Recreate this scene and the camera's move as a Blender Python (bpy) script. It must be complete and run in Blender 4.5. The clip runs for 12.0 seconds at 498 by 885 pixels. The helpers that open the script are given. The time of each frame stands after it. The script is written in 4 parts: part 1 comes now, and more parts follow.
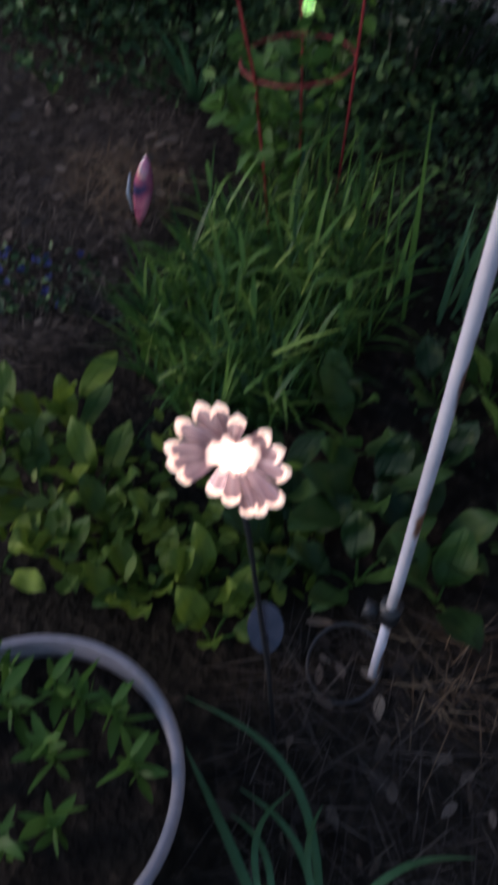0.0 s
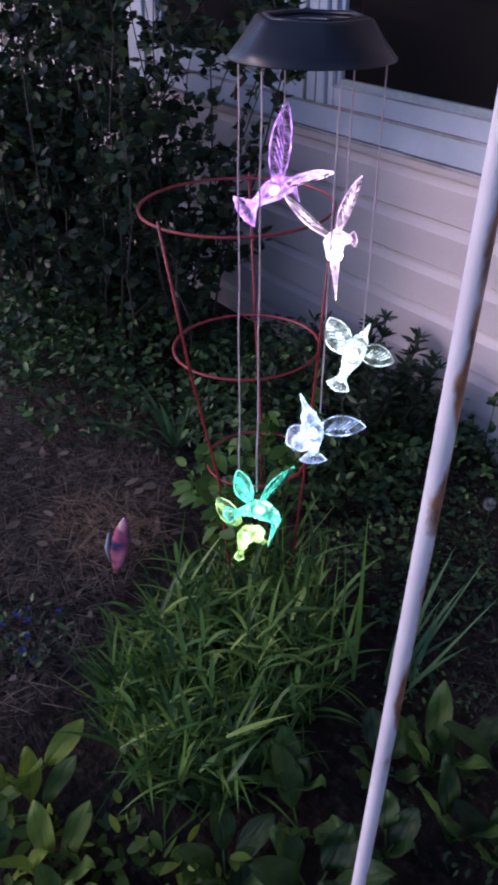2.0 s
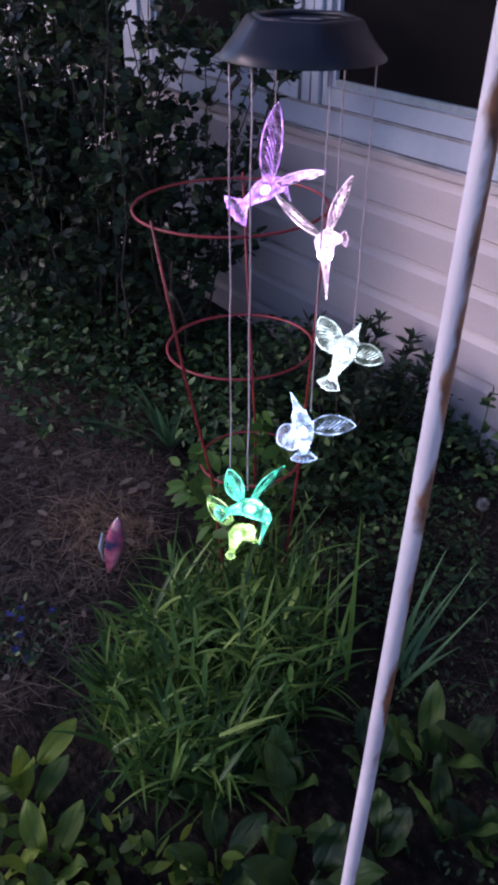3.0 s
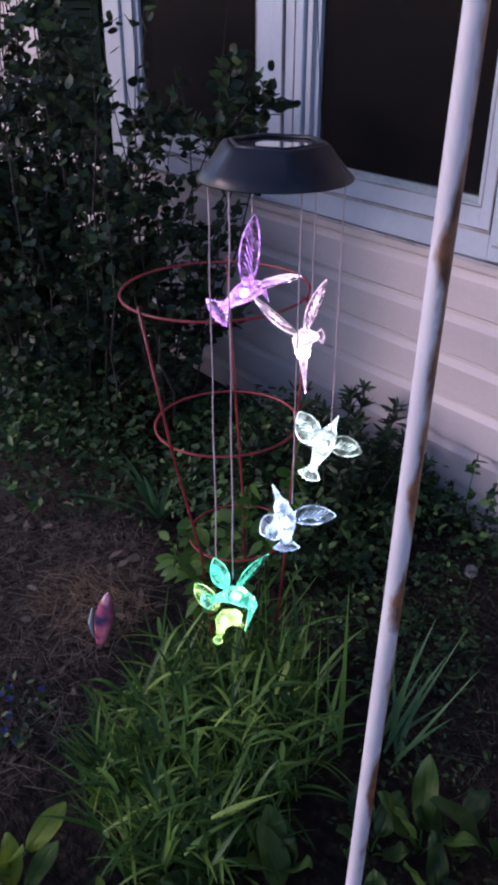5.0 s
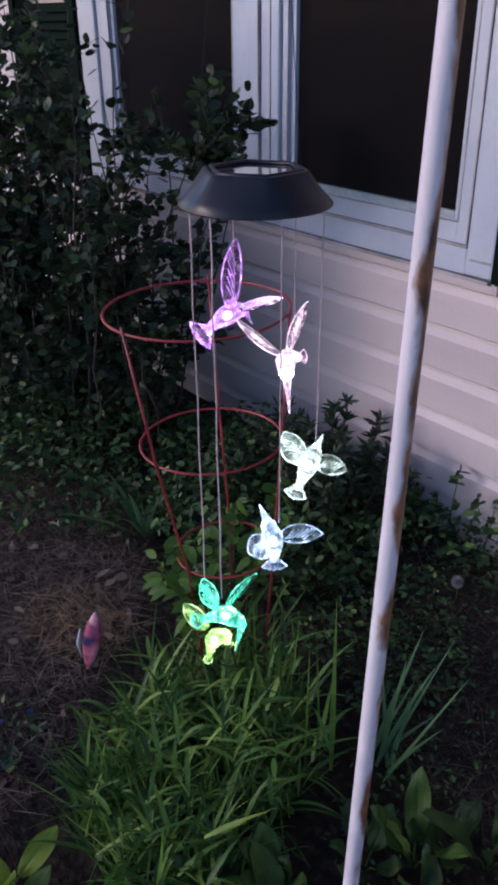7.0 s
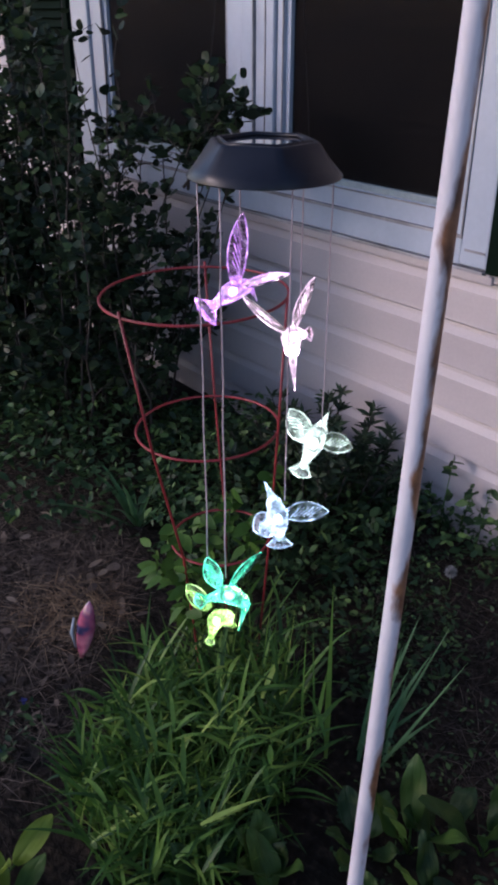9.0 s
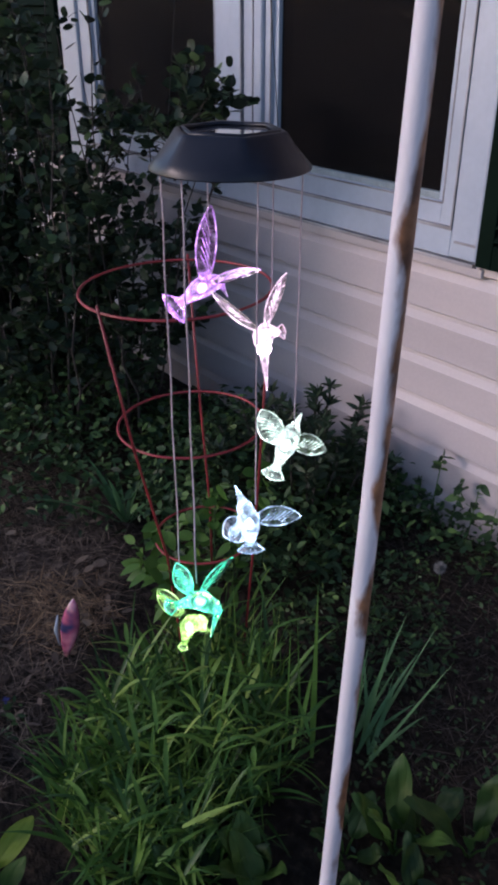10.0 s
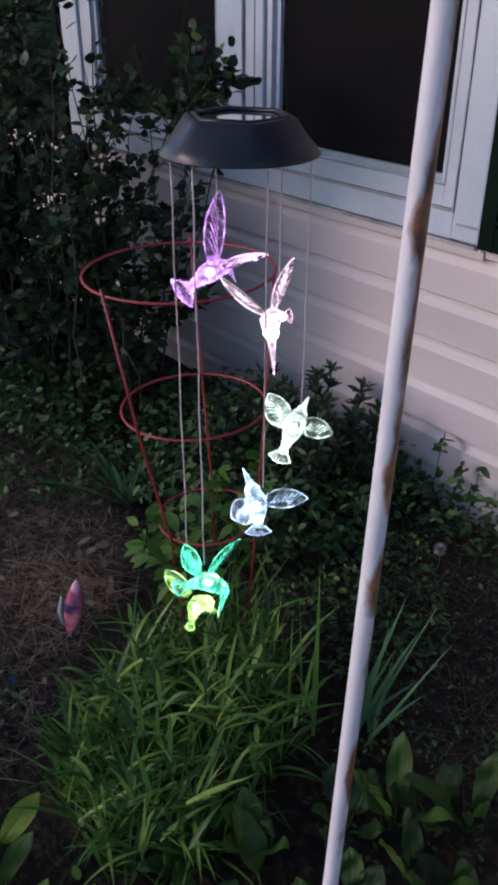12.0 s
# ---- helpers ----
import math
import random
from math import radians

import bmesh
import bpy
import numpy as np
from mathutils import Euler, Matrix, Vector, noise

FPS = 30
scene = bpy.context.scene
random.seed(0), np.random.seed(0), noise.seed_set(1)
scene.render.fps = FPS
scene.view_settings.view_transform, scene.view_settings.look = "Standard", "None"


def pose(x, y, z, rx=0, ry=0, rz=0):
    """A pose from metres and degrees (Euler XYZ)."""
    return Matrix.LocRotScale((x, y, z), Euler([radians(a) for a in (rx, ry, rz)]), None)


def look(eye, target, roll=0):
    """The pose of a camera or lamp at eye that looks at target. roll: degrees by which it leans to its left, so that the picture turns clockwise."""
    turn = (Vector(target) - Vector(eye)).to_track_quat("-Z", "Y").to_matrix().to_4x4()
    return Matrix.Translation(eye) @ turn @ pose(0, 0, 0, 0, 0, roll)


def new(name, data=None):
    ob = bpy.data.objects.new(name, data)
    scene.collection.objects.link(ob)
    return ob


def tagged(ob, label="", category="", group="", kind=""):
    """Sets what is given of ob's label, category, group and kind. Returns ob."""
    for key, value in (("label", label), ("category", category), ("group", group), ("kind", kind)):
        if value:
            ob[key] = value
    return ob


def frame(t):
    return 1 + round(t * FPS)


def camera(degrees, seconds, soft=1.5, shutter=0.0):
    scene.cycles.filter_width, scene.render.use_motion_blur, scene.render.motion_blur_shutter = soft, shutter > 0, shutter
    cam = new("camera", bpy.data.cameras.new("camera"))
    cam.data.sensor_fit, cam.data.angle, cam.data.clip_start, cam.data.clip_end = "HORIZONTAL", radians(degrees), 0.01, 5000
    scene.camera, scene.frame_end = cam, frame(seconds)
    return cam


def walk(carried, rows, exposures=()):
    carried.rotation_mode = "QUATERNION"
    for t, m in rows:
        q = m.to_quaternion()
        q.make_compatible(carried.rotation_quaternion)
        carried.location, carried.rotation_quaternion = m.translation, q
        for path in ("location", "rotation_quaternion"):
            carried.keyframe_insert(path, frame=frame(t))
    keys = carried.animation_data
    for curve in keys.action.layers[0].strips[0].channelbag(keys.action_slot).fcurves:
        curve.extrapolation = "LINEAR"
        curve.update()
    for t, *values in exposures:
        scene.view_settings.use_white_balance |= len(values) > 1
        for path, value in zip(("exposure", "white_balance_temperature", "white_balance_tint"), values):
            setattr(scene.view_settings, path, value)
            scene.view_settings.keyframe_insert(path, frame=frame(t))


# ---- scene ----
cam = camera(34.4, 12.0, soft=3.6, shutter=1.0)
PATH = [
    (0, (0.102, 0.185, 1.061), (-0.771, 1.137, -0.466), -1.9),
    (0.3, (0.107, 0.191, 1.117), (-0.794, 1.198, -0.357), -2.3),
    (0.5, (0.102, 0.216, 1.191), (-0.821, 1.228, -0.266), -3.8),
    (1, (0.106, 0.235, 1.304), (-0.897, 1.388, 0.014), -2.1),
    (1.2, (0.104, 0.278, 1.345), (-0.946, 1.461, 0.121), -1.8),
    (1.5, (0.113, 0.257, 1.35), (-0.973, 1.502, 0.223), -1.6),
    (2, (0.102, 0.263, 1.361), (-0.99, 1.529, 0.262), 0.3),
    (2.5, (0.104, 0.262, 1.356), (-0.983, 1.533, 0.258), 0.6),
    (3, (0.107, 0.264, 1.361), (-0.977, 1.537, 0.263), 0.6),
    (3.5, (0.112, 0.265, 1.379), (-0.976, 1.549, 0.297), 0.5),
    (3.7, (0.108, 0.266, 1.382), (-0.988, 1.566, 0.33), 1),
    (5.5, (0.119, 0.262, 1.406), (-0.996, 1.618, 0.448), -0.6),
    (6, (0.117, 0.262, 1.411), (-0.993, 1.629, 0.461), -0.8),
    (6.5, (0.118, 0.262, 1.41), (-0.985, 1.637, 0.467), -0.8),
    (7, (0.118, 0.259, 1.408), (-0.978, 1.643, 0.469), -0.6),
    (9, (0.107, 0.247, 1.39), (-0.963, 1.645, 0.442), 0),
    (9.5, (0.12, 0.273, 1.383), (-0.947, 1.671, 0.429), -0),
    (10, (0.109, 0.283, 1.386), (-0.947, 1.679, 0.419), 0.1),
    (10.5, (0.108, 0.286, 1.379), (-0.948, 1.677, 0.403), -0),
    (11, (0.107, 0.284, 1.382), (-0.945, 1.672, 0.397), -0),
    (11.5, (0.107, 0.28, 1.388), (-0.939, 1.662, 0.39), 0),
    (12, (0.107, 0.272, 1.392), (-0.933, 1.653, 0.385), 0.2),
]
walk(cam, [(t, look(eye, target, roll)) for t, eye, target, roll in PATH],
     exposures=[(0.0, 0.22, 5550, 17), (0.5, 0.44, 5550, 28), (1.0, 0.80, 5450, 32), (1.5, 0.58, 5350, 37), (3.5, 0.52, 5450, 38), (7.0, 0.49, 5550, 27), (9.0, 0.51, 5650, 24), (12.0, 0.47, 5750, 20)])

# ---- light: dusk sky and the last low, warm sun from the side ----
SUN_FROM = Vector((-0.70, -0.64, 0.38)).normalized()
world = bpy.data.worlds.new("dusk")
scene.world = world
world.use_nodes = True
wn = world.node_tree.nodes
sky = wn.new("ShaderNodeTexSky")
sky.sky_type = "NISHITA"
sky.sun_disc = False
sky.sun_elevation = math.asin(SUN_FROM.z)
sky.sun_rotation = math.atan2(SUN_FROM.x, SUN_FROM.y)
wn["Background"].inputs["Strength"].default_value = 0.15
world.node_tree.links.new(sky.outputs["Color"], wn["Background"].inputs["Color"])
sun_data = bpy.data.lights.new("sun", "SUN")
sun_data.energy, sun_data.angle, sun_data.color = 0.82, radians(14), (1.0, 0.76, 0.65)
sun = new("sun", sun_data)
sun.matrix_world = look(SUN_FROM * 20, (0, 0, 0))


# ---- materials ----
def mat(name):
    m = bpy.data.materials.new(name)
    m.use_nodes = True
    n = m.node_tree.nodes
    return m, n, m.node_tree.links, n["Principled BSDF"]


def noise_tex(n, l, scale, detail=4.0, coords="Object", stretch=None):
    tc = n.new("ShaderNodeTexCoord")
    nz = n.new("ShaderNodeTexNoise")
    nz.inputs["Scale"].default_value, nz.inputs["Detail"].default_value = scale, detail
    if stretch:
        mp = n.new("ShaderNodeMapping")
        mp.inputs["Scale"].default_value = stretch
        l.new(tc.outputs[coords], mp.inputs["Vector"])
        l.new(mp.outputs["Vector"], nz.inputs["Vector"])
    else:
        l.new(tc.outputs[coords], nz.inputs["Vector"])
    return nz.outputs["Fac"]


def ramp(n, l, fac, stops):
    r = n.new("ShaderNodeValToRGB")
    r.color_ramp.elements[0].position, r.color_ramp.elements[0].color = stops[0][0], (*stops[0][1], 1)
    r.color_ramp.elements[1].position, r.color_ramp.elements[1].color = stops[-1][0], (*stops[-1][1], 1)
    for p, c in stops[1:-1]:
        r.color_ramp.elements.new(p).color = (*c, 1)
    l.new(fac, r.inputs["Fac"])
    return r.outputs["Color"]


def mixed(n, l, fac, a, b, mode="MIX"):
    m = n.new("ShaderNodeMix")
    m.data_type, m.blend_type = "RGBA", mode
    for sock, v in ((m.inputs[0], fac), (m.inputs[6], a), (m.inputs[7], b)):
        if hasattr(v, "links"):
            l.new(v, sock)
        elif isinstance(v, (int, float)):
            sock.default_value = v
        else:
            sock.default_value = (*v, 1)
    return m.outputs[2]


def bump(n, l, p, height, strength, distance):
    b = n.new("ShaderNodeBump")
    b.inputs["Strength"].default_value, b.inputs["Distance"].default_value = strength, distance
    l.new(height, b.inputs["Height"])
    l.new(b.outputs["Normal"], p.inputs["Normal"])


def painted(name, c1, c2, scale=6.0, rough=0.5, grain=80.0, strength=0.15, stretch=None, metal=0.0, dirt=0.25):
    m, n, l, p = mat(name)
    big = noise_tex(n, l, scale, 5.0, stretch=stretch)
    fine = noise_tex(n, l, grain, 3.0)
    col = ramp(n, l, big, [(0.3, c1), (0.7, c2)])
    col = mixed(n, l, dirt, col, ramp(n, l, fine, [(0.35, (0.45, 0.45, 0.45)), (0.65, (1.0, 1.0, 1.0))]), "MULTIPLY")
    l.new(col, p.inputs["Base Color"])
    p.inputs["Roughness"].default_value, p.inputs["Metallic"].default_value = rough, metal
    bump(n, l, p, fine, strength, 0.002)
    return m


def leaf_mat(name, stops, rough=0.45, through_light=0.3):
    """Leaf: colour varies leaf by leaf and with blotches; some light passes through the blade."""
    m, n, l, p = mat(name)
    geo = n.new("ShaderNodeNewGeometry")
    col = ramp(n, l, geo.outputs["Random Per Island"], stops)
    blot = noise_tex(n, l, 55.0, 4.0)
    col = mixed(n, l, 0.5, col, ramp(n, l, blot, [(0.3, (0.55, 0.55, 0.5)), (0.7, (1.0, 1.0, 1.0))]), "MULTIPLY")
    l.new(col, p.inputs["Base Color"])
    p.inputs["Roughness"].default_value = rough
    p.inputs["Specular IOR Level"].default_value = 0.2
    tr = n.new("ShaderNodeBsdfTranslucent")
    l.new(col, tr.inputs["Color"])
    mx = n.new("ShaderNodeMixShader")
    mx.inputs[0].default_value = through_light
    l.new(p.outputs["BSDF"], mx.inputs[1])
    l.new(tr.outputs["BSDF"], mx.inputs[2])
    l.new(mx.outputs["Shader"], n["Material Output"].inputs["Surface"])
    bump(n, l, p, blot, 0.25, 0.002)
    return m


def plain_obj_leaf(name, a, b, rough=0.55):
    """Large leaf: veins along the blade, colour varied by the leaf."""
    m, n, l, p = mat(name)
    info = n.new("ShaderNodeObjectInfo")
    col = ramp(n, l, info.outputs["Random"], [(0.0, a), (1.0, b)])
    vein = noise_tex(n, l, 30.0, 3.0, stretch=(0.25, 3.0, 1.0))
    blot = noise_tex(n, l, 18.0, 5.0)
    col = mixed(n, l, 0.5, col, ramp(n, l, vein, [(0.35, (0.55, 0.6, 0.5)), (0.6, (1.0, 1.0, 1.0))]), "MULTIPLY")
    col = mixed(n, l, ramp(n, l, blot, [(0.58, (0.0, 0.0, 0.0)), (0.85, (0.45, 0.45, 0.45))]), col, (0.14, 0.16, 0.035))
    l.new(col, p.inputs["Base Color"])
    p.inputs["Roughness"].default_value = rough
    p.inputs["Specular IOR Level"].default_value = 0.3
    tr = n.new("ShaderNodeBsdfTranslucent")
    l.new(col, tr.inputs["Color"])
    mx = n.new("ShaderNodeMixShader")
    mx.inputs[0].default_value = 0.3
    l.new(p.outputs["BSDF"], mx.inputs[1])
    l.new(tr.outputs["BSDF"], mx.inputs[2])
    l.new(mx.outputs["Shader"], n["Material Output"].inputs["Surface"])
    bump(n, l, p, vein, 0.8, 0.006)
    return m


def acrylic(name, colour, glow, rough=0.05, grain=90.0):
    """Clear moulded acrylic with feather relief; emission stands in for the body lamp's light."""
    m, n, l, p = mat(name)
    p.inputs["Base Color"].default_value = (*[0.7 + 0.3 * c for c in colour], 1)
    p.inputs["Transmission Weight"].default_value = 1.0
    p.inputs["Roughness"].default_value = rough
    p.inputs["IOR"].default_value = 1.40
    f = noise_tex(n, l, grain, 3.0)
    hot = ramp(n, l, f, [(0.38, tuple(0.10 * c for c in colour)), (0.55, tuple(0.8 * c for c in colour)), (0.68, tuple(0.4 + 1.2 * c for c in colour))])
    l.new(hot, p.inputs["Emission Color"])
    p.inputs["Emission Strength"].default_value = glow
    bump(n, l, p, f, 0.5, 0.004)
    return m


def glow_mat(name, colour, glow):
    m, n, l, p = mat(name)
    p.inputs["Base Color"].default_value = (*colour, 1)
    p.inputs["Emission Color"].default_value = (*colour, 1)
    p.inputs["Emission Strength"].default_value = glow
    return m


SIDING = painted("vinyl_siding", (0.40, 0.36, 0.36), (0.47, 0.42, 0.415), 2.5, 0.5, 120.0, 0.03, stretch=(0.4, 1.0, 3.0), dirt=0.08)
VINYL = painted("white_vinyl", (0.33, 0.38, 0.45), (0.41, 0.46, 0.53), 5.0, 0.35, 60.0, 0.03, dirt=0.08)
GREY_SEAL = painted("grey_seal", (0.22, 0.27, 0.28), (0.30, 0.36, 0.37), 10.0, 0.5)
SHUTTER = painted("dark_green_paint", (0.003, 0.008, 0.005), (0.005, 0.013, 0.008), 8.0, 0.8)
SHUTTER.node_tree.nodes["Principled BSDF"].inputs["Specular IOR Level"].default_value = 0.04
# dark window lines: grime together with shade put into the colour
GRIME_SHADE = painted("grime_and_shade", (0.13, 0.12, 0.12), (0.40, 0.39, 0.40), 9.0, 0.8, 60.0, 0.1, stretch=(0.6, 1.0, 1.0), dirt=0.3)
CONCRETE = painted("foundation_concrete", (0.10, 0.095, 0.09), (0.17, 0.16, 0.15), 6.0, 0.9, 60.0, 0.5)
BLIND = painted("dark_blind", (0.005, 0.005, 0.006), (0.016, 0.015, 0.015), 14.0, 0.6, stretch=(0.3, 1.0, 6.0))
NAVY = painted("dark_plastic", (0.007, 0.008, 0.013), (0.012, 0.013, 0.019), 20.0, 0.33, 200.0, 0.04)
NAVY.node_tree.nodes["Principled BSDF"].inputs["Specular IOR Level"].default_value = 0.28
BLACK = painted("black_metal", (0.012, 0.012, 0.013), (0.022, 0.022, 0.024), 30.0, 0.5)
CORD = painted("clear_cord", (0.42, 0.32, 0.33), (0.52, 0.42, 0.44), 40.0, 0.35)
RED_WIRE = painted("red_coated_wire", (0.17, 0.012, 0.016), (0.29, 0.028, 0.032), 14.0, 0.45, 120.0, 0.1)
GREY_RIM = painted("grey_plastic", (0.20, 0.19, 0.21), (0.30, 0.28, 0.30), 8.0, 0.45)


def soil_mat():
    m, n, l, p = mat("soil_and_litter")
    a = noise_tex(n, l, 3.0, 6.0)
    b = noise_tex(n, l, 45.0, 8.0)
    col = ramp(n, l, b, [(0.3, (0.008, 0.006, 0.005)), (0.55, (0.022, 0.017, 0.013)), (0.75, (0.060, 0.045, 0.034))])
    col = mixed(n, l, 0.6, col, ramp(n, l, a, [(0.35, (0.55, 0.6, 0.45)), (0.7, (1.0, 0.95, 0.9))]), "MULTIPLY")
    l.new(col, p.inputs["Base Color"])
    p.inputs["Roughness"].default_value = 0.95
    p.inputs["Specular IOR Level"].default_value = 0.15
    bump(n, l, p, b, 0.9, 0.02)
    return m


def pole_mat():
    """White paint, streaked and blistered by rust down one side."""
    m, n, l, p = mat("rusty_white_paint")
    tc = n.new("ShaderNodeTexCoord")
    sep = n.new("ShaderNodeSeparateXYZ")
    l.new(tc.outputs["Normal"], sep.inputs[0])
    side = n.new("ShaderNodeVectorMath")
    side.operation = "DOT_PRODUCT"
    side.inputs[1].default_value = (0.84, 0.42, 0.0)
    l.new(tc.outputs["Normal"], side.inputs[0])
    nz = noise_tex(n, l, 34.0, 12.0, stretch=(1.0, 1.0, 0.42))
    add = n.new("ShaderNodeMath")
    add.operation = "MULTIPLY_ADD"
    add.inputs[1].default_value = 7.0
    l.new(nz, add.inputs[0])
    l.new(side.outputs["Value"], add.inputs[2])
    rust = noise_tex(n, l, 60.0, 6.0)
    paint = ramp(n, l, noise_tex(n, l, 16.0, 4.0), [(0.3, (0.52, 0.50, 0.55)), (0.7, (0.64, 0.62, 0.66))])
    brown = ramp(n, l, rust, [(0.35, (0.075, 0.030, 0.015)), (0.65, (0.30, 0.14, 0.065))])
    fac = ramp(n, l, add.outputs[0], [(0.0, (0, 0, 0)), (1.0, (1, 1, 1))])
    cr = fac.node.color_ramp
    cr.elements[0].position, cr.elements[1].position = 0.775, 0.905
    half = n.new("ShaderNodeMath")
    half.operation = "MULTIPLY"
    half.inputs[1].default_value = 0.20
    l.new(add.outputs[0], half.inputs[0])
    l.new(half.outputs[0], fac.node.inputs["Fac"])
    l.new(mixed(n, l, fac, paint, brown), p.inputs["Base Color"])
    p.inputs["Roughness"].default_value = 0.5
    bump(n, l, p, rust, 0.3, 0.002)
    return m


SOIL, POLE = soil_mat(), pole_mat()
GRASS = leaf_mat("grass_blade", [(0.0, (0.026, 0.066, 0.020)), (0.55, (0.074, 0.168, 0.035)), (0.85, (0.16, 0.29, 0.054)), (1.0, (0.31, 0.43, 0.095))], 0.38, 0.35)
STRAW = leaf_mat("dry_straw", [(0.0, (0.040, 0.031, 0.026)), (0.7, (0.125, 0.096, 0.076)), (1.0, (0.32, 0.25, 0.185))], 0.85, 0.1)
LITTER = leaf_mat("damp_litter", [(0.0, (0.026, 0.021, 0.018)), (0.75, (0.080, 0.063, 0.052)), (1.0, (0.22, 0.175, 0.135))], 0.85, 0.1)
IVY = leaf_mat("ground_cover_leaf", [(0.0, (0.022, 0.048, 0.020)), (0.7, (0.044, 0.086, 0.031)), (1.0, (0.13, 0.22, 0.065))], 0.45, 0.25)
BUSH = leaf_mat("bush_leaf", [(0.0, (0.014, 0.025, 0.016)), (0.75, (0.034, 0.056, 0.029)), (1.0, (0.085, 0.135, 0.055))], 0.42, 0.2)
AZALEA = leaf_mat("shrub_leaf", [(0.0, (0.018, 0.032, 0.018)), (1.0, (0.045, 0.075, 0.038))], 0.45, 0.2)
STRAPM = leaf_mat("strap_leaf", [(0.0, (0.06, 0.15, 0.06)), (1.0, (0.12, 0.24, 0.10))], 0.4, 0.3)
WEED = leaf_mat("weed_leaf", [(0.0, (0.045, 0.11, 0.018)), (1.0, (0.10, 0.20, 0.034))], 0.45, 0.3)
BLUE = leaf_mat("blue_petal", [(0.0, (0.03, 0.035, 0.14)), (1.0, (0.08, 0.09, 0.30))], 0.6, 0.2)
FLUFF = leaf_mat("seed_fluff", [(0.0, (0.26, 0.26, 0.25)), (1.0, (0.40, 0.40, 0.39))], 0.9, 0.4)
LIGHT_LEAF = plain_obj_leaf("light_broad_leaf", (0.05, 0.105, 0.015), (0.22, 0.31, 0.034))
YELLOWISH = leaf_mat("yellow_green_leaf", [(0.0, (0.030, 0.060, 0.011)), (0.6, (0.085, 0.145, 0.018)), (1.0, (0.22, 0.29, 0.04))], 0.5, 0.3)
TAN = leaf_mat("tan_dry_grass", [(0.0, (0.10, 0.062, 0.034)), (0.6, (0.28, 0.18, 0.098)), (1.0, (0.50, 0.36, 0.21))], 0.85, 0.15)
HOSTA = plain_obj_leaf("broad_leaf", (0.012, 0.036, 0.010), (0.055, 0.112, 0.020))
TWIG = painted("twig_bark", (0.028, 0.022, 0.018), (0.060, 0.048, 0.040), 30.0, 0.9)


# ---- mesh tools ----
def link(name, me, material=None, parent=None, label=""):
    ob = new(name, me)
    if material and not me.materials:
        me.materials.append(material)
    if parent:
        ob.parent = parent
    if label:
        ob["label"] = label
    return ob


def finish(bm, name, smooth=True):
    me = bpy.data.meshes.new(name)
    bmesh.ops.recalc_face_normals(bm, faces=bm.faces)
    bm.to_mesh(me)
    bm.free()
    if smooth:
        for p in me.polygons:
            p.use_smooth = True
    return me


def part(name, bm, material, parent=None, label="", smooth=True):
    return link(name, finish(bm, name, smooth), material, parent, label)


def anchor(name, x, y, z, label, category, group="", kind=""):
    e = new(name)
    e.location = (x, y, z)
    return tagged(e, label, category, group, kind)


def box(bm, x0, x1, y0, y1, z0, z1, bevel=0.0):
    m = Matrix.LocRotScale(((x0 + x1) / 2, (y0 + y1) / 2, (z0 + z1) / 2), None, (abs(x1 - x0), abs(y1 - y0), abs(z1 - z0)))
    r = bmesh.ops.create_cube(bm, size=1, matrix=m)
    if bevel:
        es = list({e for v in r["verts"] for e in v.link_edges})
        bmesh.ops.bevel(bm, geom=es, offset=bevel, segments=2, affect="EDGES", profile=0.5)


def box_bm(*a, **k):
    bm = bmesh.new()
    box(bm, *a, **k)
    return bm


def tube(bm, pts, radii, n=8, close=False, cap=True):
    """A tube along pts, with a radius at each."""
    pts = [Vector(p) for p in pts]
    if isinstance(radii, (int, float)):
        radii = [radii] * len(pts)
    rings, ref = [], None
    for i, p in enumerate(pts):
        a = pts[i - 1] if (i or close) else pts[0]
        b = pts[(i + 1) % len(pts)] if (i < len(pts) - 1 or close) else pts[-1]
        d = (b - a).normalized()
        if ref is None:
            ref = d.orthogonal().normalized()
        ref = (ref - d * ref.dot(d)).normalized()
        o = d.cross(ref)
        rings.append([bm.verts.new(p + (ref * math.cos(t) + o * math.sin(t)) * radii[i]) for t in (2 * math.pi * k / n for k in range(n))])
    for i in range(len(rings) - (0 if close else 1)):
        a, b = rings[i], rings[(i + 1) % len(rings)]
        for k in range(n):
            bm.faces.new((a[k], a[(k + 1) % n], b[(k + 1) % n], b[k]))
    if cap and not close:
        bm.faces.new(rings[0][::-1])
        bm.faces.new(rings[-1])


def tube_bm(*a, **k):
    bm = bmesh.new()
    tube(bm, *a, **k)
    return bm


def lathe(profile, n=40):
    """A turned body from (radius, z) pairs."""
    bm = bmesh.new()
    rings = [[bm.verts.new((r * math.cos(2 * math.pi * k / n), r * math.sin(2 * math.pi * k / n), z)) for k in range(n)] for r, z in profile]
    for a, b in zip(rings, rings[1:]):
        for k in range(n):
            bm.faces.new((a[k], a[(k + 1) % n], b[(k + 1) % n], b[k]))
    return bm


rng = np.random.default_rng(7)


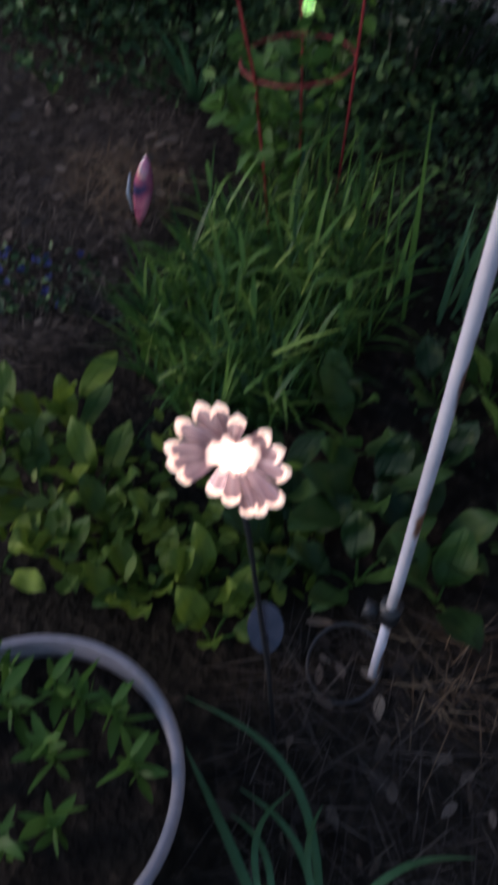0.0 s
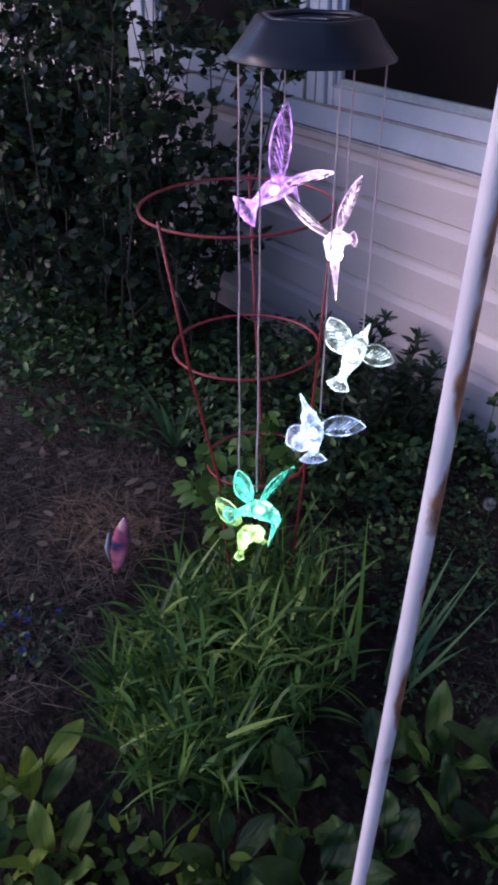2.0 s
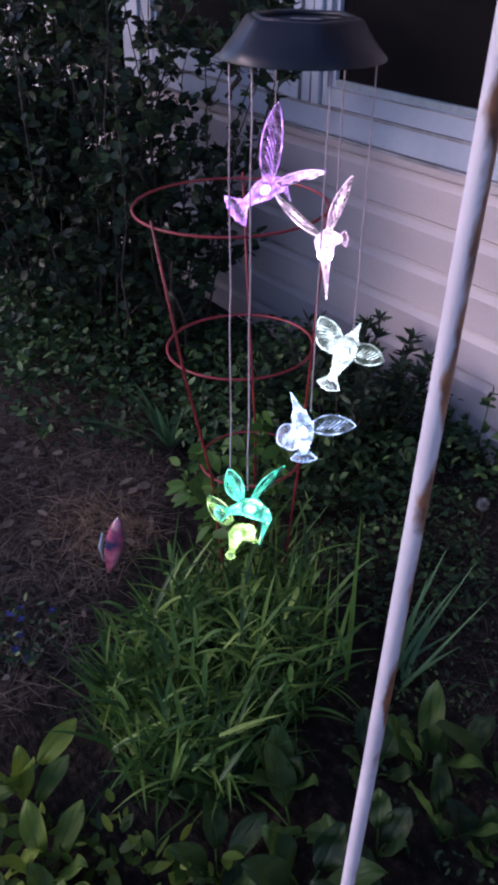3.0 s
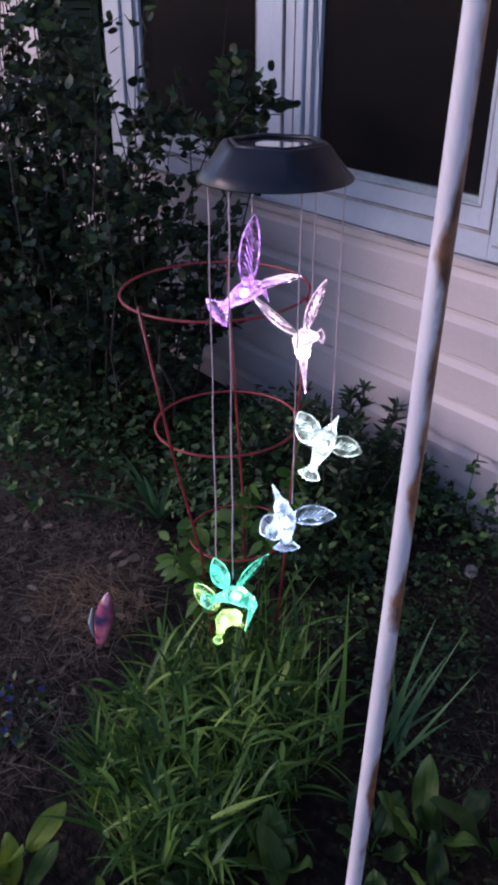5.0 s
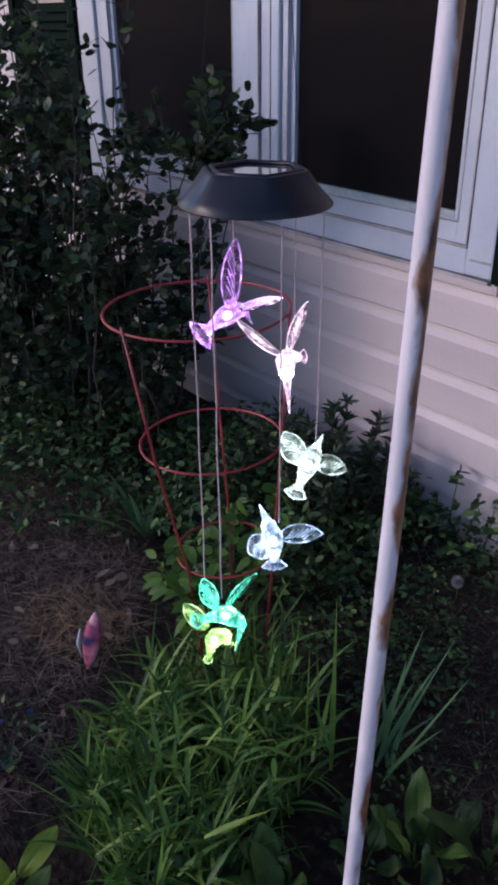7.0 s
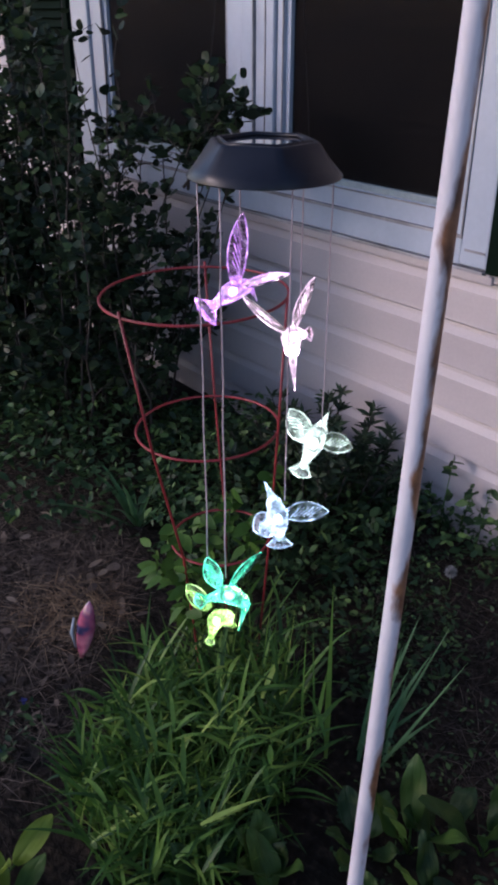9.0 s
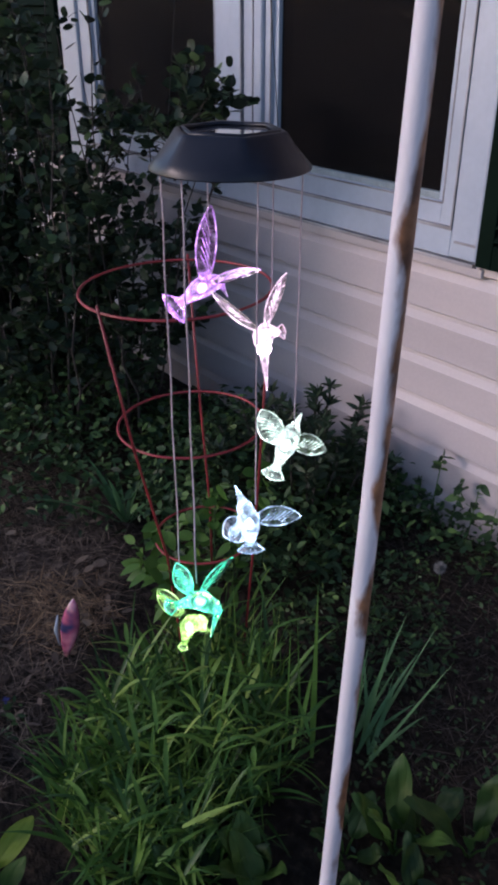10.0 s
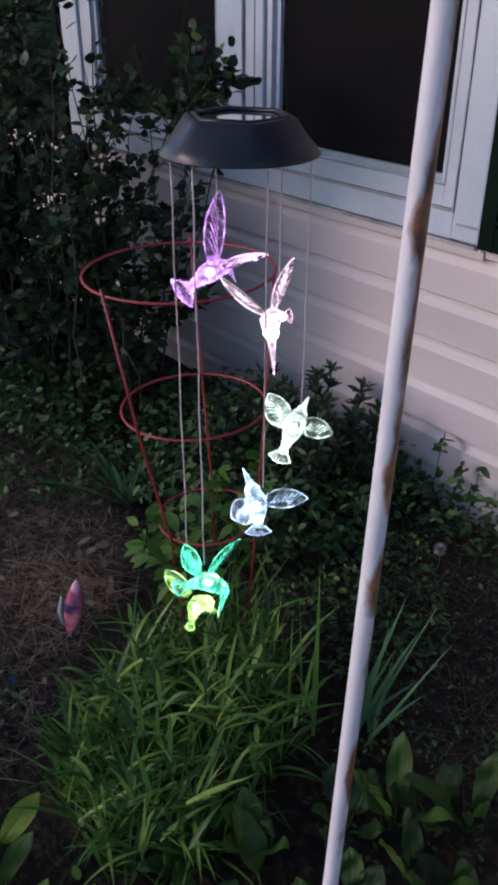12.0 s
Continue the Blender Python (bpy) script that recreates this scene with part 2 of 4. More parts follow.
def blades_mesh(name, roots, heads, lengths, widths, droop, segs=5, fold=0.0, shape="blade"):
    """Many thin leaves in one mesh. Each leaves its root along heads (unit) and bends down by droop (share of its length)."""
    verts, faces = [], []
    for p, d, L, w, dr in zip(roots, heads, lengths, widths, droop):
        d = Vector(d).normalized()
        side = d.cross(Vector((0, 0, 1)))
        side = side.normalized() if side.length > 0.05 else Vector((1, 0, 0))
        if shape != "blade":
            side = Matrix.Rotation(rng.normal(0, 0.75), 3, d) @ side
        up = side.cross(d)
        base = len(verts)
        for i in range(segs + 1):
            s = i / segs
            c = Vector(p) + d * (L * s) - Vector((0, 0, 1)) * (dr * L * s * s)
            if shape == "blade":
                h = w * (1 - s) ** 0.85 * min(1.0, 0.40 + 2.2 * s) * 1.12
            else:
                h = w * math.sin(math.pi * min(1.0, max(0.0, (0.06 + 0.94 * s) ** 0.85))) ** 0.8
            verts += [c - side * h * 0.5, c - up * (fold * h), c + side * h * 0.5] if fold else [c - side * h * 0.5, c + side * h * 0.5]
        k = 3 if fold else 2
        for i in range(segs):
            a, b = base + i * k, base + (i + 1) * k
            for j in range(k - 1):
                faces.append((a + j, a + j + 1, b + j + 1, b + j))
    me = bpy.data.meshes.new(name)
    me.from_pydata([tuple(v) for v in verts], [], faces)
    for p in me.polygons:
        p.use_smooth = True
    return me


def in_poly(poly, count):
    """Random places inside a plan polygon."""
    xs, ys = [p[0] for p in poly], [p[1] for p in poly]
    out = []
    while len(out) < count:
        x, y = rng.uniform(min(xs), max(xs)), rng.uniform(min(ys), max(ys))
        c = False
        for (x0, y0), (x1, y1) in zip(poly, poly[1:] + poly[:1]):
            if (y0 > y) != (y1 > y) and x < (x1 - x0) * (y - y0) / (y1 - y0) + x0:
                c = not c
        if c:
            out.append((x, y))
    return out


def relief(x, y):
    return 0.012 * noise.noise((x * 3, y * 3, 0.3)) + 0.006 * noise.noise((x * 11, y * 11, 1.7))


# ---- ground ----
def ground():
    bm = bmesh.new()
    near = [-60, -20, -8, -4] + list(np.linspace(-2.6, 1.2, 96)) + [3, 8, 20, 60]
    deep = [-60, -20, -6, -2] + list(np.linspace(-0.4, 2.9, 84)) + [4, 10, 30, 60]
    g = [[bm.verts.new((x, y, relief(x, y) if -2.7 < x < 1.3 and -0.5 < y < 2.8 else -0.01)) for x in near] for y in deep]
    for j in range(len(deep) - 1):
        for i in range(len(near) - 1):
            bm.faces.new((g[j][i], g[j][i + 1], g[j + 1][i + 1], g[j + 1][i]))
    ob = part("ground", bm, SOIL)
    tagged(ob, "dark bare garden soil strewn with dry litter", "ground", kind="structure")


ground()

# ---- house wall, windows, shutters (built along x, then turned to the bed) ----
WALL = 2.30
WX0, WX1, WZ0, WZ1 = -2.676, -0.619, 0.785, 2.20
HOUSE = pose(-0.544, -0.128, 0, 0, 0, -12.93)


def house_anchor(*a, **k):
    e = anchor(*a, **k)
    e.matrix_basis = HOUSE @ Matrix.Translation(e.location)
    return e



def house():
    wall = house_anchor("wall_north", -1.4, WALL + 0.1, 0, "off-white vinyl lap siding on a house wall", "wall", kind="structure")
    inv = Matrix.Translation((1.4, -WALL - 0.1, 0))

    def put(name, bm, m, label="", parent=wall, smooth=False):
        bmesh.ops.transform(bm, matrix=inv, verts=bm.verts)
        return part(name, bm, m, parent, label, smooth)

    for a, b, c, d in ((-7, 5, 0.0, WZ0), (-7, 5, WZ1, 2.7), (-7, WX0, WZ0, WZ1), (WX1, 5, WZ0, WZ1)):
        put("backing", box_bm(a, b, WALL + 0.015, WALL + 0.16, c, d), SIDING)
    put("foundation", box_bm(-7, 5, WALL + 0.016, WALL + 0.03, -0.1, 0.0), CONCRETE, "grey concrete foundation strip")
    z, pitch = -0.140, 0.130
    while z < 2.65:
        spans = [(-7.0, 5.0)]
        if z + pitch > WZ0 + 0.01 and z < WZ1:
            spans = [(-7.0, WX0 - 0.005), (WX1 + 0.005, 5.0)]
        for a, b in spans:
            bm = bmesh.new()
            prof = [(0.014, 0.0), (-0.017, -0.003), (-0.022, 0.001), (-0.021, 0.010), (-0.018, 0.090), (-0.007, 0.110), (-0.002, pitch), (0.014, pitch)]
            rows = [[bm.verts.new((x, WALL + dy, z + dz)) for dy, dz in prof] for x in (a, b)]
            for i in range(len(prof)):
                j = (i + 1) % len(prof)
                bm.faces.new((rows[0][i], rows[0][j], rows[1][j], rows[1][i]))
            bm.faces.new(rows[0])
            bm.faces.new(rows[1][::-1])
            put("siding_board", bm, SIDING)
        z += pitch
    put("soffit", box_bm(-7, 5, WALL - 0.5, WALL + 0.16, 2.7, 2.74), VINYL, "white boxed soffit under the eave")


house()


def window_unit(name, gx0, gx1, fx0, fx1):
    """One sash window: glass between gx0 and gx1, white frame out to fx0 and fx1."""
    w = house_anchor(name, (fx0 + fx1) / 2, WALL, WZ0, "white vinyl window with dark glass and closed blind", "window", kind="structure")
    inv = Matrix.Translation((-(fx0 + fx1) / 2, -WALL, -WZ0))

    def put(n, bm, m, label="", parent=w):
        bmesh.ops.transform(bm, matrix=inv, verts=bm.verts)
        return part(n, bm, m, parent, label, False)

    gz0, gz1 = 0.948, 2.06
    y0 = WALL - 0.022
    fz0, fz1 = 0.872, 2.12
    # outer frame, stepped
    put("window_frame", box_bm(fx0, gx0 - 0.020, y0, WALL + 0.06, fz0, fz1, bevel=0.004), VINYL)
    put("window_frame", box_bm(gx1 + 0.020, fx1, y0, WALL + 0.06, fz0, fz1, bevel=0.004), VINYL)
    put("window_frame", box_bm(gx0 - 0.021, gx1 + 0.021, y0 + 0.002, WALL + 0.06, fz0, gz0 - 0.018, bevel=0.004), VINYL)
    put("window_frame", box_bm(gx0 - 0.021, gx1 + 0.021, y0 + 0.002, WALL + 0.06, gz1 + 0.018, fz1, bevel=0.004), VINYL)
    # grey inner sash
    for a, b, c, d in ((gx0 - 0.021, gx0, gz0 - 0.019, gz1 + 0.019), (gx1, gx1 + 0.021, gz0 - 0.019, gz1 + 0.019),
                       (gx0 - 0.001, gx1 + 0.001, gz0 - 0.019, gz0), (gx0 - 0.001, gx1 + 0.001, gz1, gz1 + 0.019)):
        put("sash", box_bm(a, b, y0 + 0.012, WALL + 0.05, c, d, bevel=0.003), GREY_SEAL if a > gx0 - 0.01 and b < gx1 + 0.01 else VINYL, "grey sash edge")
    for a, b, c, d in ((gx0 - 0.0245, gx0 - 0.0205, gz0 - 0.022, gz1 + 0.022), (gx1 + 0.0205, gx1 + 0.0245, gz0 - 0.022, gz1 + 0.022), (gx0 - 0.02, gx1 + 0.02, gz0 - 0.0235, gz0 - 0.0195)):
        put("seal", box_bm(a, b, y0 - 0.001, WALL + 0.03, c, d), GRIME_SHADE, "dark seal line round the sash")
    g = put("pane", box_bm(gx0 - 0.004, gx1 + 0.004, WALL + 0.012, WALL + 0.016, gz0 - 0.004, gz1 + 0.004), GLASS, "dark window glass")
    g.visible_shadow = False
    put("insect_screen", box_bm(gx0 - 0.003, gx1 + 0.003, WALL + 0.004, WALL + 0.005, gz0 - 0.003, gz1 + 0.003), SCREEN, "dark insect screen")
    return w


def glass_mat():
    m, n, l, p = mat("window_glass")
    p.inputs["Base Color"].default_value = (0.55, 0.58, 0.6, 1)
    p.inputs["Transmission Weight"].default_value = 1.0
    p.inputs["Roughness"].default_value = 0.02
    p.inputs["IOR"].default_value = 1.45
    return m


GLASS = glass_mat()


def screen_mat():
    """Fine dark mesh: mostly opaque, some see-through."""
    m, n, l, p = mat("screen_mesh")
    a = noise_tex(n, l, 4.0, 6.0, stretch=(1.0, 1.0, 26.0))
    l.new(ramp(n, l, a, [(0.38, (0.002, 0.002, 0.003)), (0.7, (0.011, 0.009, 0.008))]), p.inputs["Base Color"])
    p.inputs["Roughness"].default_value = 0.8
    p.inputs["Specular IOR Level"].default_value = 0.1
    p.inputs["Alpha"].default_value = 0.72
    return m


SCREEN = screen_mat()
window_unit("window_1", -2.440, -1.714, -2.545, -1.610)
window_unit("window_2", -1.404, -0.772, -1.452, -0.706)


def casing():
    t = house_anchor("trim", -1.4, WALL, 0.8, "white window casing with weathered sill and mullion", "window trim", kind="structure")
    inv = Matrix.Translation((1.4, -WALL, -0.8))
    for n, a in (("mullion", (-1.608, -1.550, WALL - 0.034, WALL + 0.05, 0.872, 2.12)), ("mullion", (-1.492, -1.454, WALL - 0.034, WALL + 0.05, 0.872, 2.12)), ("mullion", (-1.548, -1.494, WALL - 0.026, WALL + 0.05, 0.872, 2.12)),
                 ("casing", (WX0, -2.547, WALL - 0.034, WALL + 0.05, 0.80, 2.20)), ("casing", (-0.704, WX1, WALL - 0.034, WALL + 0.05, 0.80, 2.20)),
                 ("casing", (-2.545, -0.706, WALL - 0.034, WALL + 0.05, 2.122, 2.20)),
                 ("sill", (-2.545, -0.706, WALL - 0.028, WALL + 0.05, 0.796, 0.871))):
        bm = box_bm(*a, bevel=0.005)
        bmesh.ops.transform(bm, matrix=inv, verts=bm.verts)
        part(n, bm, VINYL, t, "", False)
    # dark strips: dirty joints, and painted shade lines along frame edge and ledge
    for a in ((-2.545, -0.706, WALL - 0.0315, WALL - 0.020, 0.8655, 0.8735), (-0.7065, -0.7025, WALL - 0.0375, WALL - 0.02, 0.868, 2.12),
              (-0.690, -0.626, WALL - 0.0365, WALL - 0.03, 0.838, 0.844), (-2.670, -0.626, WALL - 0.0375, WALL - 0.028, 0.787, 0.795),
              (-1.5515, -1.5485, WALL - 0.0355, WALL - 0.02, 0.875, 2.12), (-1.4945, -1.4915, WALL - 0.0355, WALL - 0.02, 0.875, 2.12)):
        bm = box_bm(*a)
        bmesh.ops.transform(bm, matrix=inv, verts=bm.verts)
        part("joint", bm, GRIME_SHADE, t, "dark joint line, grime and painted shade", False)
    bm = box_bm(WX1 + 0.001, WX1 + 0.012, WALL - 0.030, WALL + 0.01, 0.770, 2.20, bevel=0.003)
    bmesh.ops.transform(bm, matrix=inv, verts=bm.verts)
    part("side_channel", bm, SIDING, t, "beige siding channel beside the casing", False)
    bm = box_bm(WX0 - 0.02, WX1 + 0.02, WALL - 0.030, WALL + 0.01, 0.762, 0.786, bevel=0.004)
    bmesh.ops.transform(bm, matrix=inv, verts=bm.verts)
    part("drip_edge", bm, SIDING, t, "beige channel under the sill", False)


casing()


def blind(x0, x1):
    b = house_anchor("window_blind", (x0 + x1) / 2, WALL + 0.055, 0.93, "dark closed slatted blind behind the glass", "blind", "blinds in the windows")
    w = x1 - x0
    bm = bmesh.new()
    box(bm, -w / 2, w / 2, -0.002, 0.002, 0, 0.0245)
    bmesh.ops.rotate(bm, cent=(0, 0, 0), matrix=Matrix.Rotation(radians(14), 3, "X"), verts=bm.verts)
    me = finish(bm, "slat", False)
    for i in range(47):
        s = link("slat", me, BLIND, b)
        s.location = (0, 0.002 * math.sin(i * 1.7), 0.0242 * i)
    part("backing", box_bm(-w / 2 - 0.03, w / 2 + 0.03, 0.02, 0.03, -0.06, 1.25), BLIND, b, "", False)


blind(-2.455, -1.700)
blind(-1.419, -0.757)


def shutter(x0, x1):
    s = house_anchor("shutter", (x0 + x1) / 2, WALL - 0.012, 0.795, "dark green louvred shutter fixed beside the window", "shutter", "window shutters")
    w = x1 - x0
    for a in ((-w / 2, -w / 2 + 0.045), (w / 2 - 0.045, w / 2)):
        part("stile", box_bm(a[0], a[1], -0.032, 0, 0, 1.4, bevel=0.003), SHUTTER, s, "", False)
    for z in (0.0, 0.68, 1.34):
        part("rail", box_bm(-w / 2 + 0.044, w / 2 - 0.044, -0.030, 0, z, z + 0.06, bevel=0.003), SHUTTER, s, "", False)
    part("backing", box_bm(-w / 2 + 0.043, w / 2 - 0.043, -0.003, 0.001, 0.03, 1.37), SHUTTER, s, "", False)
    bm = bmesh.new()
    box(bm, -w / 2 + 0.044, w / 2 - 0.044, -0.004, 0.004, -0.02, 0.02)
    bmesh.ops.rotate(bm, cent=(0, 0, 0), matrix=Matrix.Rotation(radians(-35), 3, "X"), verts=bm.verts)
    me = finish(bm, "louvre", False)
    for i in range(38):
        z = 0.085 + i * 0.033
        if 0.66 < z < 0.76:
            continue
        o = link("louvre", me, SHUTTER, s)
        o.location = (0, -0.018, z)


shutter(-0.614, -0.254)
shutter(-3.290, -2.690)

# ---- pole with hook ----
def pole_at(z):
    return Vector((-0.0958 + 0.0317 * z, 0.6353 - 0.0165 * z, z))


CHIME = Vector((-0.293, 0.790, 1.272))
SIZE = 1.0


def shepherd_hook():
    h = anchor("shepherd_hook", *pole_at(0.0), "white painted metal garden hook pole with rust streaks", "garden hook")
    o = pole_at(0.0)
    zs = list(np.linspace(0.205, 1.78, 24))
    pts = [pole_at(z) - o for z in zs]
    top = pts[-1]
    target = CHIME - o
    across = Vector((target.x - top.x, target.y - top.y, 0))
    r = across.length / 2
    d = across.normalized()
    for k in range(1, 15):
        a = math.pi * k / 14 * 1.08
        pts.append(top + d * (r - r * math.cos(a)) + Vector((0, 0, r * math.sin(a))))
    part("pole", tube_bm(pts, [0.0068 - 0.0014 * min(1.0, i / 20) for i in range(len(pts))], 14), POLE, h)
    end = pts[-1] + Vector((0, 0, -0.0))
    part("joint", tube_bm([pole_at(0.180) - o, pole_at(0.215) - o], [0.012, 0.014], 12), BLACK, h, "dark plastic joint sleeve")
    part("knob", tube_bm([pole_at(0.198) - o + Vector((-0.012, -0.01, 0)), pole_at(0.198) - o + Vector((-0.026, -0.016, 0.004))], [0.009, 0.011], 12), BLACK, h, "dark screw knob")
    part("foot", tube_bm([pole_at(-0.05) - o, pole_at(0.185) - o], 0.0066, 12), POLE, h)
    ring = [Vector((0.05 * math.cos(a) - 0.035, 0.05 * math.sin(a) - 0.02, 0.03 + 0.02 * math.sin(a))) for a in (2 * math.pi * k / 28 for k in range(28))]
    part("wire_ring", tube_bm(ring, 0.0022, 6, close=True), BLACK, h, "dark wire ring at the foot")
    return o + pts[-1]


HOOK_END = shepherd_hook()

# ---- wind chime ----
RIGHT, AHEAD, UP = Vector((0.780, 0.626, 0)), Vector((-0.626, 0.780, 0)), Vector((0, 0, 1))


def rua(r, u, a=0.0):
    return RIGHT * r + UP * u + AHEAD * a


def plate(bm, outline, thick, normal):
    """A flat plate from its outline, thickened along normal."""
    n = normal.normalized() * thick / 2
    a = [bm.verts.new(p + n) for p in outline]
    b = [bm.verts.new(p - n) for p in outline]
    bm.faces.new(a)
    bm.faces.new(b[::-1])
    k = len(outline)
    for i in range(k):
        bm.faces.new((a[i], b[i], b[(i + 1) % k], a[(i + 1) % k]))


def wing_parts(parent, root, tip, width, tilt, plate_m, rim_m, name="wing"):
    """A moulded wing; emission adds a glow to its cut edge and raised feather ribs."""
    d = tip - root
    L = d.length
    d.normalize()
    view = (-AHEAD + UP * 0.5).normalized()
    side = d.cross(view).normalized()
    nrm = side.cross(d).normalized()
    q = Matrix.Rotation(radians(tilt), 3, d)
    side, nrm = q @ side, q @ nrm
    prof = [(0.0, 0.18), (0.12, 0.33), (0.28, 0.46), (0.46, 0.50), (0.64, 0.45), (0.78, 0.34), (0.90, 0.19), (0.97, 0.08)]
    bend = lambda s: nrm * (0.10 * L * s * s)
    lead = [root + d * (L * s) + side * (width * w * 0.8) + bend(s) for s, w in prof]
    trail = [root + d * (L * s) - side * (width * w * 1.1) + bend(s) for s, w in prof]
    tipv = root + d * L + bend(1)
    outline = lead + [tipv] + trail[::-1]
    bm = bmesh.new()
    half = [nrm * 0.0009, -nrm * 0.0009]
    rows = []
    for h in half:
        rows.append(([bm.verts.new(p + h) for p in lead], [bm.verts.new(p + h) for p in trail], bm.verts.new(tipv + h)))
    for (a, b, t), flip in zip(rows, (False, True)):
        for i in range(len(a) - 1):
            bm.faces.new((a[i], a[i + 1], b[i + 1], b[i]))
        bm.faces.new((a[-1], t, b[-1]))
    w = part(name, bm, plate_m, parent)
    part("rim", tube_bm(outline, 0.0006, 6, close=True), rim_m, w, "cut edge with added glow")
    for s0, s1 in ((0.12, 0.34), (0.20, 0.46), (0.29, 0.58), (0.39, 0.69), (0.50, 0.80), (0.61, 0.89)):
        a = root + d * (L * s0) + bend(s0) + nrm * 0.001 + side * width * 0.1
        b = root + d * (L * s1) - side * (width * 0.30) + bend(s1) + nrm * 0.001
        part("rib", tube_bm([a, (a + b) / 2 + d * 0.0008, b], [0.0004, 0.0005, 0.0003], 5), rim_m, w)


def bird(at, tail, head, beak, wings, colour, core, tail_w=0.016):
    """Clear humming bird: body, tail fan, beak, two wings and the lamp inside. Offsets are from the body's middle."""
    b = anchor("bird_pendant", *at, "clear acrylic hummingbird pendant glowing " + core, "pendant", "birds of the wind chime")
    b.scale = (SIZE, SIZE, SIZE)
    key = core.replace(" ", "_")
    body_m, edge_m, led_m = acrylic("acrylic_" + key, colour, 0.43, 0.05, 190.0), acrylic("edge_" + key, colour, 0.50), glow_mat("led_" + key, [0.25 + 0.75 * c for c in colour], 2.4)
    clear = acrylic("wing_" + key, [0.1 + 0.9 * c for c in colour], 0.045, 0.05, 160.0)
    hd, td = head.normalized(), tail.normalized()
    p0 = td * 0.016
    part("body", tube_bm([p0 * 1.05, p0 * 0.7, p0 * 0.25, hd * 0.004, hd * 0.010, hd * 0.0135, hd * 0.017, hd * 0.0205, hd * 0.0225],
                         [0.0040, 0.0066, 0.0090, 0.0098, 0.0086, 0.0074, 0.0072, 0.0050, 0.0012], 16), body_m, b)
    bk = hd * 0.020
    part("beak", tube_bm([bk, bk + (beak - bk) * 0.4, beak], [0.0046, 0.0026, 0.0005], 10), edge_m, b)
    # tail fan
    view = (-AHEAD + UP * 0.5).normalized()
    side = td.cross(view).normalized()
    n = side.cross(td).normalized()
    L = tail.length
    # the body runs on as a slim stem and opens into a flared fan with a scalloped end
    part("rump", tube_bm([p0 * 0.6, p0 * 1.05, td * (L * 0.72)], [0.0062, 0.0050, 0.0030], 12), body_m, b)
    q0 = td * (L * 0.52)
    F = L * 0.48
    outline = [q0 - side * 0.003, q0 - side * (tail_w * 0.26) + td * (F * 0.40)]
    for k in range(11):
        w = k / 10 - 0.5
        outline.append(q0 + td * (F * (0.80 + (0.27 if k % 2 else 0.21) * math.cos(math.pi * w))) + side * (tail_w * w))
    outline += [q0 + side * (tail_w * 0.26) + td * (F * 0.40), q0 + side * 0.003]
    bm = bmesh.new()
    plate(bm, outline, 0.0018, n)
    t = part("tail", bm, clear, b)
    part("rim", tube_bm(outline[1:-1], 0.0007, 6), edge_m, t, "cut edge with added glow")
    for k in (3, 5, 7):
        part("rib", tube_bm([q0, outline[2 + k]], [0.0004, 0.0005], 5), clear, t)
    for root, tip, width, tilt in wings:
        wing_parts(b, root, tip, width, tilt, clear, edge_m)
    bm = bmesh.new()
    bmesh.ops.create_uvsphere(bm, u_segments=14, v_segments=9, radius=0.0026, matrix=Matrix.Translation(hd * 0.003 + p0 * 0.15) @ (hd - td).to_track_quat("Z", "Y").to_matrix().to_4x4() @ Matrix.Diagonal((1, 1, 1.7, 1)))
    part("led", bm, led_m, b, "small bright lamp inside the body")
    ld = bpy.data.lights.new("pendant_light", "POINT")
    ld.energy, ld.color, ld.shadow_soft_size = 0.052, colour, 0.008
    lo = new("pendant_light", ld)
    lo.parent = b
    lo.location = UP * -0.014 - AHEAD * 0.010
    return b


